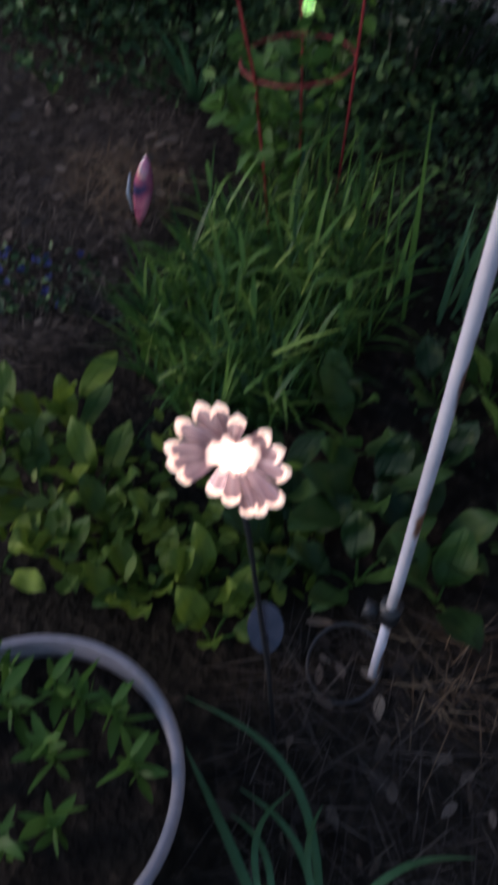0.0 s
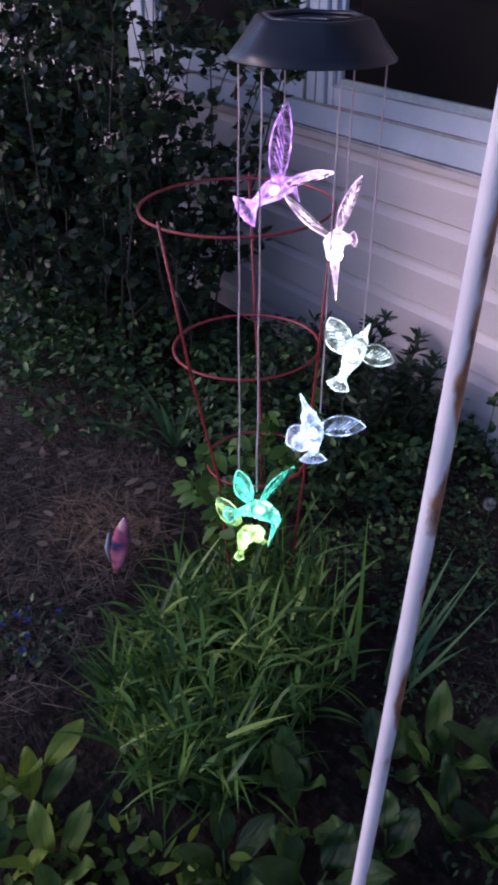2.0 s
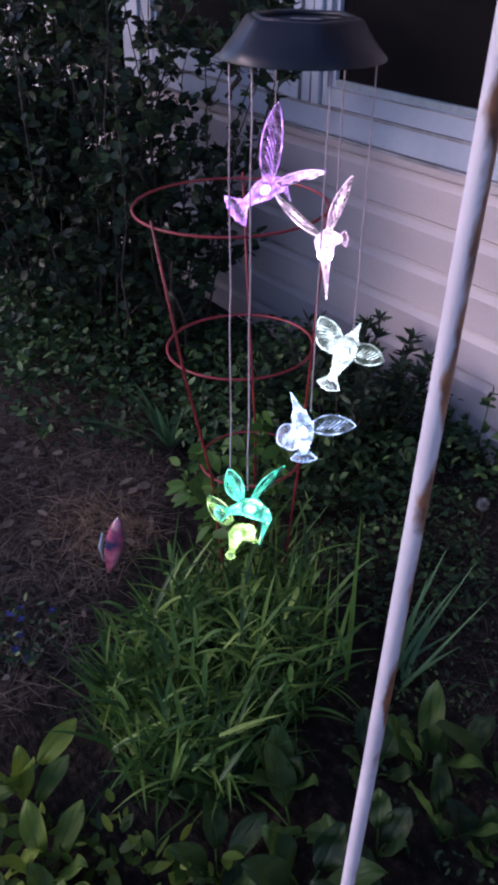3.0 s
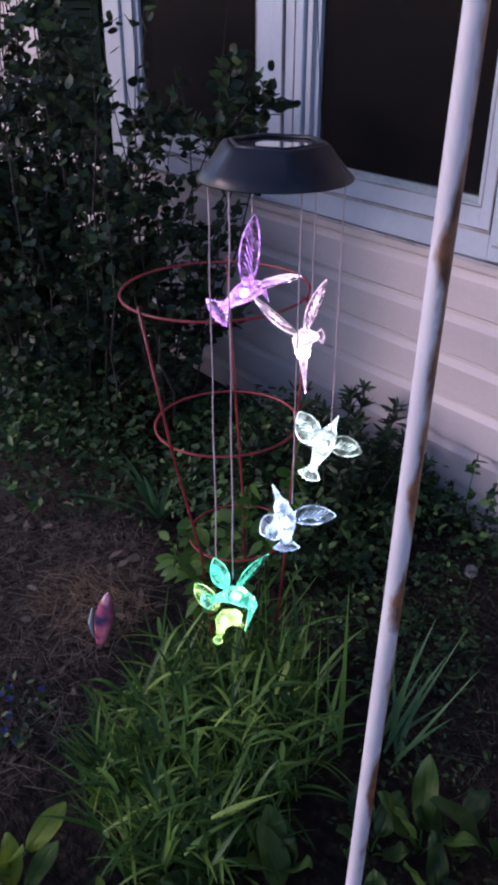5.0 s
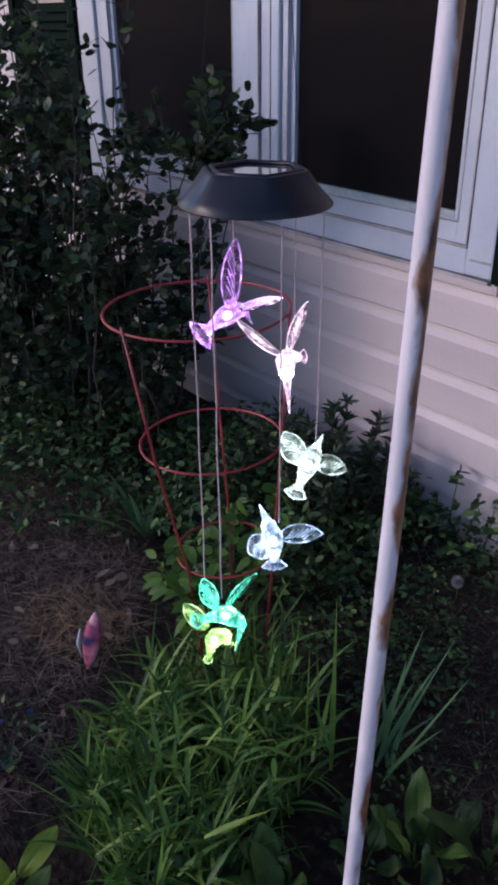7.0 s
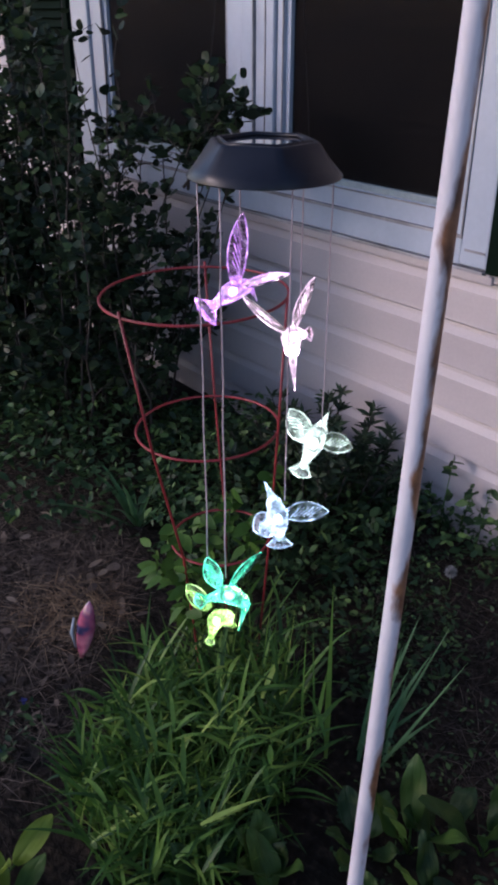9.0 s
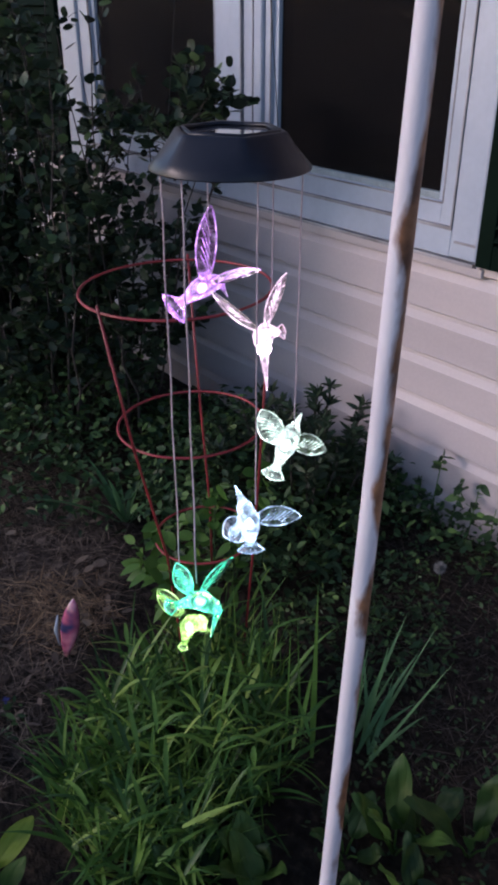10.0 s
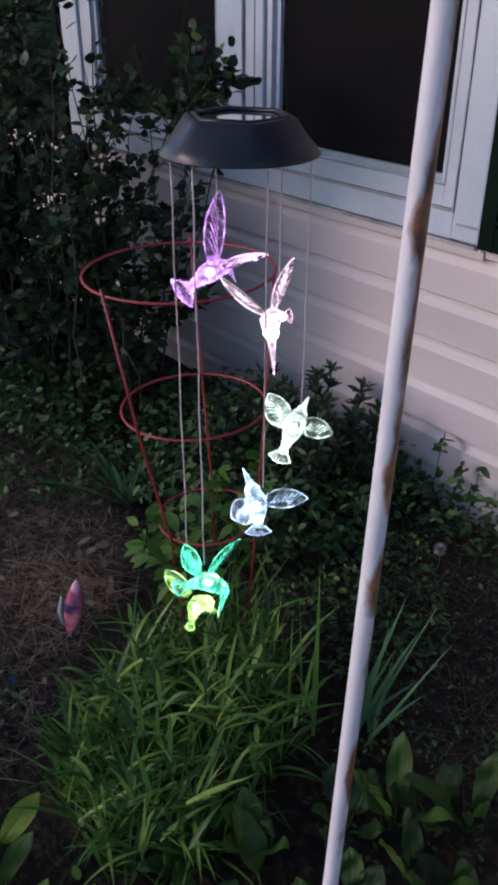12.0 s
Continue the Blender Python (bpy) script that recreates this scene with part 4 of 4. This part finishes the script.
# broad-leaved plants: three leaf meshes shared by all
def broad_leaf(L, w, droop, wave):
    bm = bmesh.new()
    n, k = 9, 4
    g = []
    for i in range(n + 1):
        s = i / n
        h = w * math.sin(math.pi * min(1, (0.03 + 0.955 * s) ** 0.95)) ** 0.62 * 0.5
        row = []
        for j in range(-k, k + 1):
            q = j / k
            row.append(bm.verts.new((L * s, h * q, 0.24 * abs(q) ** 1.4 * h - droop * L * s * s + 0.12 * L * s + wave * 0.006 * math.sin(9 * s + 2 * q))))
        g.append(row)
    for i in range(n):
        for j in range(2 * k):
            bm.faces.new((g[i][j], g[i][j + 1], g[i + 1][j + 1], g[i + 1][j]))
    return finish(bm, "leaf")


LEAVES = [broad_leaf(0.125, 0.078, 0.18, 0.9), broad_leaf(0.105, 0.070, 0.12, 1.3), broad_leaf(0.140, 0.074, 0.30, 0.8)]
UPRIGHT_LEAVES = [broad_leaf(0.150, 0.052, 0.10, 0.8), broad_leaf(0.125, 0.046, 0.06, 1.1), broad_leaf(0.165, 0.050, 0.22, 0.7)]
LIGHT_LEAVES = [broad_leaf(0.125, 0.072, 0.16, 1.0), broad_leaf(0.105, 0.064, 0.10, 1.3), broad_leaf(0.135, 0.060, 0.22, 0.9)]


def broad_plant(x, y, count, size, tilt=(15, 65), label="broad-leaved green plant with oval leaves in the bed", meshes=LEAVES, material=HOSTA):
    t = anchor("broad_leaved_plant", x, y, 0, label, "plant", "broad-leaved plants")
    a0 = rng.uniform(0, 6.3)
    for i in range(count):
        a = a0 + 2.4 * i
        el = rng.uniform(*tilt)
        stalk = rng.uniform(0.03, 0.07) * size
        d = unit(a, radians(el))
        tip = Vector((0.01 * math.cos(a), 0.01 * math.sin(a), 0)) + d * stalk
        lf = link("leaf", meshes[int(rng.integers(0, 3))], material, t)
        lf.matrix_basis = Matrix.Translation(tip) @ Euler((radians(rng.uniform(-25, 25)), -radians(el * 0.8), a)).to_matrix().to_4x4() @ Matrix.Diagonal((size, size, size, 1))
        part("stalk", tube_bm([(0, 0, -0.01), tip * 0.5 + Vector((0, 0, 0.004)), tip], 0.0022, 5), WEED, t)


for x, y, c, s in ((-0.42, 0.98, 5, 0.95), (-0.31, 1.13, 5, 0.85), (-0.22, 1.00, 5, 0.85), (-0.07, 1.11, 5, 0.9), (-0.27, 0.86, 6, 0.90), (-0.15, 0.85, 5, 0.85),
                   (-0.03, 0.93, 4, 0.8), (-0.20, 0.74, 5, 0.8), (-0.09, 0.79, 4, 0.85), (-0.35, 0.93, 3, 1.05), (-0.20, 1.25, 4, 0.9), (-0.40, 0.79, 5, 0.7), (-0.31, 0.72, 5, 0.7), (-0.49, 0.89, 4, 0.7)):
    broad_plant(x, y, c, (0.92 if y < 0.92 else 0.74) * s, (34, 84) if y < 0.92 else (50, 86))
for x, y, c, s in ((-0.24, 1.19, 4, 0.95), (-0.13, 1.27, 4, 1.0), (-0.15, 1.10, 4, 0.85)):
    broad_plant(x, y, c, s, (60, 88), "dark green plant with upright pointed leaves in the bed", UPRIGHT_LEAVES)
for x, y, c, s in ((-0.79, 0.67, 4, 0.74), (-0.61, 0.60, 4, 0.72), (-0.83, 0.57, 5, 0.72), (-0.73, 0.64, 5, 0.68), (-0.67, 0.53, 5, 0.66), (-0.53, 0.56, 5, 0.60), (-0.45, 0.62, 4, 0.60), (-0.56, 0.47, 4, 0.6), (-0.41, 0.54, 5, 0.60), (-0.63, 0.41, 4, 0.62), (-0.35, 0.58, 5, 0.62), (-0.43, 0.50, 5, 0.58), (-0.30, 0.53, 4, 0.62)):
    broad_plant(x, y, c, s, (35, 82), "light green oval-leaved plant in the bed", LIGHT_LEAVES, LIGHT_LEAF)


def strap_plant(x, y, count, L, w, label):
    t = anchor("strap_leaved_plant", x, y, 0, label, "plant", "strap-leaved plants")
    for i in range(count):
        a = 2.4 * i + rng.uniform(-0.4, 0.4)
        me = blades_mesh("leaf", [(0, 0, -0.01)], [unit(a, radians(rng.uniform(40, 75)))], [L * rng.uniform(0.7, 1.1)], [w], [rng.uniform(0.25, 0.7)], 8, 0.2)
        link("leaf", me, STRAPM, t)


strap_plant(-1.40, 1.66, 11, 0.38, 0.024, "dark strap-leaved bulb plant without flowers")
strap_plant(-1.28, 1.76, 9, 0.34, 0.020, "dark strap-leaved bulb plant without flowers")


def long_grass(x, y, count, label):
    t = anchor("long_grass", x, y, 0, label, "grass")
    for i in range(count):
        a = math.atan2(RIGHT.y, RIGHT.x) + rng.normal(0.7, 0.5)
        me = blades_mesh("blade", [(rng.normal(0, 0.022), rng.normal(0, 0.022), -0.01)], [unit(a, radians(rng.uniform(48, 86)))], [rng.uniform(0.18, 0.34)], [rng.uniform(0.010, 0.017)], [rng.uniform(0.02, 0.25)], 7, 0.2)
        link("blade", me, STRAPM, t)


long_grass(-0.41, 1.35, 14, "tuft of long upright grass blades beside the pole")


def arching_leaves(x, y, ends, label):
    """Long leaves that arch from one crown over to given places on the soil."""
    t = anchor("strap_leaved_plant", x, y, 0, label, "plant", "strap-leaved plants")
    for ex, ey, h, w, bow in ends:
        e = Vector((ex - x, ey - y, 0.03))
        side = Vector((-e.y, e.x, 0)).normalized()
        bm = bmesh.new()
        rows = []
        for i in range(15):
            q = i / 14
            c = e * q + UP * (h * math.sin(math.pi * q ** 0.8)) + side * (bow * math.sin(math.pi * q))
            hw = w * 0.5 * (1 - q ** 3) * (0.6 + 0.4 * min(1, 5 * q)) + 0.0006
            rows.append([bm.verts.new(c - side * hw), bm.verts.new(c - UP * hw * 0.35), bm.verts.new(c + side * hw)])
        for a, b in zip(rows, rows[1:]):
            for j in range(2):
                bm.faces.new((a[j], a[j + 1], b[j + 1], b[j]))
        part("leaf", bm, STRAPM, t)


arching_leaves(0.050, 0.335, [(-0.262, 0.440, 0.05, 0.010, -0.060), (-0.13, 0.40, 0.07, 0.008, -0.02), (0.13, 0.52, 0.08, 0.008, 0.02), (-0.04, 0.45, 0.09, 0.007, 0.02)], "long arching strap leaves flopping over the bed edge")
arching_leaves(0.005, 0.300, [(-0.215, 0.392, 0.05, 0.011, 0.0), (-0.12, 0.37, 0.08, 0.007, -0.02), (0.09, 0.42, 0.06, 0.008, 0.0), (-0.08, 0.44, 0.09, 0.007, 0.03)], "thin arching strap leaves flopping over the bed edge")


def weed_stalk(x, y, H, label="slender green weed standing by the wall"):
    t = anchor("weed", x, y, 0, label, "weed", "weeds by the wall")
    top = Vector((rng.normal(0, 0.02), rng.normal(0, 0.01), H))
    part("stem", tube_bm([(0, 0, -0.01), top * 0.5, top], [0.002, 0.0017, 0.001], 5), WEED, t)
    roots, heads, Ls, ws, dr = [], [], [], [], []
    for i in range(16):
        roots.append(top * rng.uniform(0.3, 1.0))
        heads.append(unit(2.4 * i, radians(rng.uniform(-10, 40))))
        Ls.append(rng.uniform(0.02, 0.04))
        ws.append(Ls[-1] * 0.65)
        dr.append(rng.uniform(0.1, 0.4))
    link("leaves", blades_mesh("leaves", roots, heads, Ls, ws, dr, 4, 0.1, "leaf"), IVY, t)


for x, y, H in ((-0.53, 2.15, 0.24), (-0.60, 2.18, 0.20), (-0.66, 2.18, 0.26), (-0.72, 2.21, 0.16), (-0.46, 2.13, 0.18)):
    weed_stalk(x, y, H)


def dandelion():
    t = anchor("dandelion_clock", -0.515, 1.946, 0, "pale round dandelion seed head on a stalk", "flower")
    part("stem", tube_bm([(0, 0, -0.01), (0.004, 0, 0.03), (0, 0, 0.062)], 0.0015, 5), WEED, t)
    roots, heads, Ls, ws, dr = [], [], [], [], []
    for i in range(150):
        z = 1 - 2 * (i + 0.5) / 150
        a = 2.39996 * i
        d = Vector((math.sqrt(1 - z * z) * math.cos(a), math.sqrt(1 - z * z) * math.sin(a), z))
        roots.append(Vector((0, 0, 0.068)) + d * 0.003)
        heads.append(d)
        Ls.append(0.0165)
        ws.append(0.004)
        dr.append(0)
    o = link("seed_head", blades_mesh("seed_head", roots, heads, Ls, ws, dr, 3, 0.0, "leaf"), FLUFF, t)


dandelion()


def blue_flowers():
    roots, heads, Ls, ws, dr = [], [], [], [], []
    for x, y in in_poly([(-1.22, 0.90), (-1.06, 0.98), (-0.99, 0.86), (-1.10, 0.74), (-1.24, 0.76)], 20):
        z = rng.uniform(0.03, 0.08)
        for i in range(5):
            roots.append((x, y, z))
            heads.append(unit(2 * math.pi * i / 5 + x * 50, radians(rng.uniform(5, 40))))
            Ls.append(rng.uniform(0.008, 0.013))
            ws.append(0.008)
            dr.append(0.1)
    stuff("blue_flowers", blades_mesh("blue_flowers", roots, heads, Ls, ws, dr, 3, 0.0, "leaf"), BLUE, "small violet-blue flowers low over the straw", "flowers")
    leaf_cloud("flower_leaves", [(-1.24, 0.92), (-1.04, 1.0), (-0.97, 0.86), (-1.10, 0.70), (-1.26, 0.74)], 240, lambda x, y: 0.05, (0.012, 0.026), IVY, "small dark leaves under the blue flowers", "ground cover")


blue_flowers()


# ---- stake ornament, solar flower, pot ----
def stake_ornament():
    t = anchor("stake_ornament", -1.105, 1.170, 0, "pink iridescent glass drop ornament on a dark stake", "garden ornament")
    m, n, l, p = mat("iridescent_glass")
    col = ramp(n, l, noise_tex(n, l, 16.0, 2.0), [(0.36, (0.05, 0.05, 0.12)), (0.44, (0.34, 0.08, 0.14)), (0.56, (0.62, 0.22, 0.27)), (0.68, (0.80, 0.55, 0.36))])
    l.new(col, p.inputs["Base Color"])
    p.inputs["Roughness"].default_value, p.inputs["Coat Weight"].default_value = 0.15, 0.8
    prof = [(0.001, 0.034), (0.006, 0.040), (0.013, 0.058), (0.0185, 0.082), (0.019, 0.100), (0.015, 0.120), (0.008, 0.136), (0.001, 0.144)]
    bm = lathe([(r * 1.24, 0.006 + (z - 0.034) * 1.46) for r, z in prof], 20)
    for v in bm.verts:
        v.co.y *= 0.55
    bmesh.ops.rotate(bm, cent=(0, 0, 0.03), matrix=Euler((radians(-12), radians(8), radians(20))).to_matrix(), verts=bm.verts)
    part("glass_drop", bm, m, t)
    bm = tube_bm([(-0.008, -0.012, 0.045), (-0.013, -0.014, 0.088), (-0.004, -0.010, 0.135)], [0.002, 0.0045, 0.002], 8)
    part("side_strip", bm, VINYL, t, "pale strip along the edge")
    part("stake", tube_bm([(0.006, 0, -0.03), (0.002, 0, 0.04)], [0.003, 0.004], 8), BLACK, t)


stake_ornament()


def solar_flower():
    base = Vector((-0.142, 0.483, 0))
    t = anchor("solar_flower", *base, "lit solar garden flower with pale pink petals on a black stem", "garden light")
    c = Vector((-0.175, 0.468, 0.583)) - base
    part("stem", tube_bm([(0, 0, -0.05), (-0.008, -0.003, 0.2), (-0.024, -0.010, 0.47), c - UP * 0.010], 0.0026, 8), BLACK, t)
    m, n, l, p = mat("frosted_petal")
    l.new(ramp(n, l, noise_tex(n, l, 60.0), [(0.3, (0.36, 0.25, 0.27)), (0.7, (0.50, 0.36, 0.36))]), p.inputs["Base Color"])
    p.inputs["Roughness"].default_value, p.inputs["Transmission Weight"].default_value = 0.4, 0.45
    # emission on petals, tips and inner petals stands in for the lamp's light
    p.inputs["Emission Color"].default_value, p.inputs["Emission Strength"].default_value = (1.0, 0.55, 0.50, 1), 0.015
    tip_m = glow_mat("petal_tip_glow", (1.0, 0.70, 0.50), 0.6)
    inner_m = glow_mat("inner_petal_glow", (1.0, 0.72, 0.55), 0.45)
    core = glow_mat("warm_led", (1.0, 0.80, 0.66), 5.0)
    face = Vector((0.617, -0.632, 0.469)).normalized()
    rx = Vector((0.737, 0.676, 0.0)).normalized()
    ry = face.cross(rx).normalized()
    petals = [(-48, 11, 6), (-47, -2, 4), (-40, -13, 2), (-38, 26, 0), (-23, 36, -3), (-9, 34, -5), (4, 24, -6),
              (25, 14, -4), (36, 2, 0), (41, -14, 3), (35, -36, 5), (21, -43, 6), (12, -44, 3), (-3, -34, 8), (-18, -25, 9)]
    for px, py, lift in petals:
        end = rx * (px / 990) + ry * (py / 935) + face * (lift / 1080)
        d = end.normalized()
        L = end.length
        side = d.cross(face).normalized()
        nrm = side.cross(d).normalized()
        bm = bmesh.new()
        grid = []
        for k, (q, w) in enumerate(((0.16, 0.25), (0.35, 0.50), (0.55, 0.78), (0.72, 0.96), (0.86, 1.0), (0.95, 0.80), (1.0, 0.40))):
            row = []
            for jx in range(-3, 4):
                a = jx / 3
                cup = (a * a) * 0.0072 * w + 0.008 * q * q
                row.append(c + d * (L * q) + side * (0.0068 * w * a) + nrm * cup)
            grid.append(row)
        for off in (0.0, 0.0014):
            vs = [[bm.verts.new(v - nrm * off) for v in row] for row in grid]
            for r0, r1 in zip(vs, vs[1:]):
                for jx in range(6):
                    bm.faces.new((r0[jx], r0[jx + 1], r1[jx + 1], r1[jx]))
        pe = part("petal", bm, m, t)
        edge = [grid[4][0], grid[5][0], grid[6][0], grid[6][3] + d * 0.0012, grid[6][6], grid[5][6], grid[4][6]]
        # added glowing tube imitates lamp light caught on the petal end
        part("glow_edge", tube_bm(edge, [0.0008, 0.0017, 0.0026, 0.0032, 0.0026, 0.0017, 0.0008], 8), tip_m, pe, "petal edge with added glow for lamp light")
    bm = bmesh.new()
    bmesh.ops.create_uvsphere(bm, u_segments=30, v_segments=18, radius=0.0070)
    for v in bm.verts:
        v.co *= 1 + 0.45 * noise.noise(v.co * 130)
    o = part("lamp", bm, core, t, "warm white lamp in the middle")
    o.matrix_basis = Matrix.Translation(c + face * 0.010 + rx * 0.004) @ Matrix.Diagonal((1.15, 1.15, 1.4, 1))
    # emissive inner petals add the soft glare round the lamp
    for k in range(11):
        a = 2.4 * k
        q = c + rx * (0.021 * math.cos(a)) + ry * (0.018 * math.sin(a)) + face * (0.010 + 0.006 * math.sin(a))
        part("inner_petal", tube_bm([c + face * 0.002, (c + q) / 2 + face * 0.003, q], [0.002, 0.0050, 0.0032], 8), inner_m, t)
    ld = bpy.data.lights.new("flower_light", "POINT")
    ld.energy, ld.color, ld.shadow_soft_size = 0.06, (1.0, 0.76, 0.6), 0.008
    lo = new("flower_light", ld)
    lo.parent = t
    lo.location = c + face * 0.032
    # solar panel on the stem
    sm, n, l, p = mat("small_solar_panel")
    l.new(ramp(n, l, noise_tex(n, l, 50.0), [(0.3, (0.022, 0.024, 0.034)), (0.7, (0.042, 0.042, 0.055))]), p.inputs["Base Color"])
    p.inputs["Roughness"].default_value = 0.10
    bm = bmesh.new()
    bmesh.ops.create_cone(bm, cap_ends=True, segments=40, radius1=0.0215, radius2=0.0205, depth=0.006)
    o2 = part("solar_panel", bm, sm, t, "oval glossy solar panel", False)
    at = Vector((-0.180, 0.510, 0.225)) - base
    o2.matrix_basis = Matrix.Translation(at) @ look((0, 0, 0), (-0.36, 0.42, -0.62)) @ Matrix.Diagonal((1.0, 1.4, 1, 1))
    part("bracket", tube_bm([at - UP * 0.006, (-0.009, -0.003, 0.22)], 0.003, 6), BLACK, t)


solar_flower()


def flower_pot():
    t = anchor("flower_pot", -0.274, 0.220, 0, "grey plastic flower pot with a rolled rim and young plants", "flower pot")
    r = 0.167
    part("body", lathe([(0.120, -0.01), (0.148, 0.10), (r - 0.002, 0.174), (r - 0.006, 0.174), (r - 0.008, 0.160)], 56), GREY_RIM, t)
    ring = [Vector((r * math.cos(a), r * math.sin(a), 0.180)) for a in (2 * math.pi * k / 80 for k in range(80))]
    part("rim", tube_bm(ring, 0.0072, 10, close=True), GREY_RIM, t)
    part("soil", lathe([(0.160, 0.150), (0.14, 0.148), (0.10, 0.146), (0.001, 0.144)], 40), SOIL, t)


flower_pot()


def pot_plants():
    for x, y in ((-0.36, 0.24), (-0.26, 0.31), (-0.34, 0.16), (-0.30, 0.295), (-0.285, 0.235), (-0.40, 0.18), (-0.205, 0.285), (-0.40, 0.26), (-0.33, 0.285), (-0.30, 0.13), (-0.225, 0.19), (-0.255, 0.145)):
        t = anchor("young_plant", x + 0.011, y + 0.026, 0.144, "light green young plant growing in the pot", "plant", "young plants in the pot")
        for i in range(12):
            a = 2.4 * i
            z = 0.010 + 0.006 * i
            L = rng.uniform(0.028, 0.055)
            me = blades_mesh("leaf", [(0, 0, z)], [unit(a + rng.uniform(-0.5, 0.5), radians(rng.uniform(10, 70)))], [L], [L * 0.27], [rng.uniform(0.1, 0.4)], 6, 0.1, "leaf")
            link("leaf", me, WEED, t)
        part("stem", tube_bm([(0, 0, -0.01), (0, 0, 0.07)], 0.002, 5), WEED, t)


pot_plants()
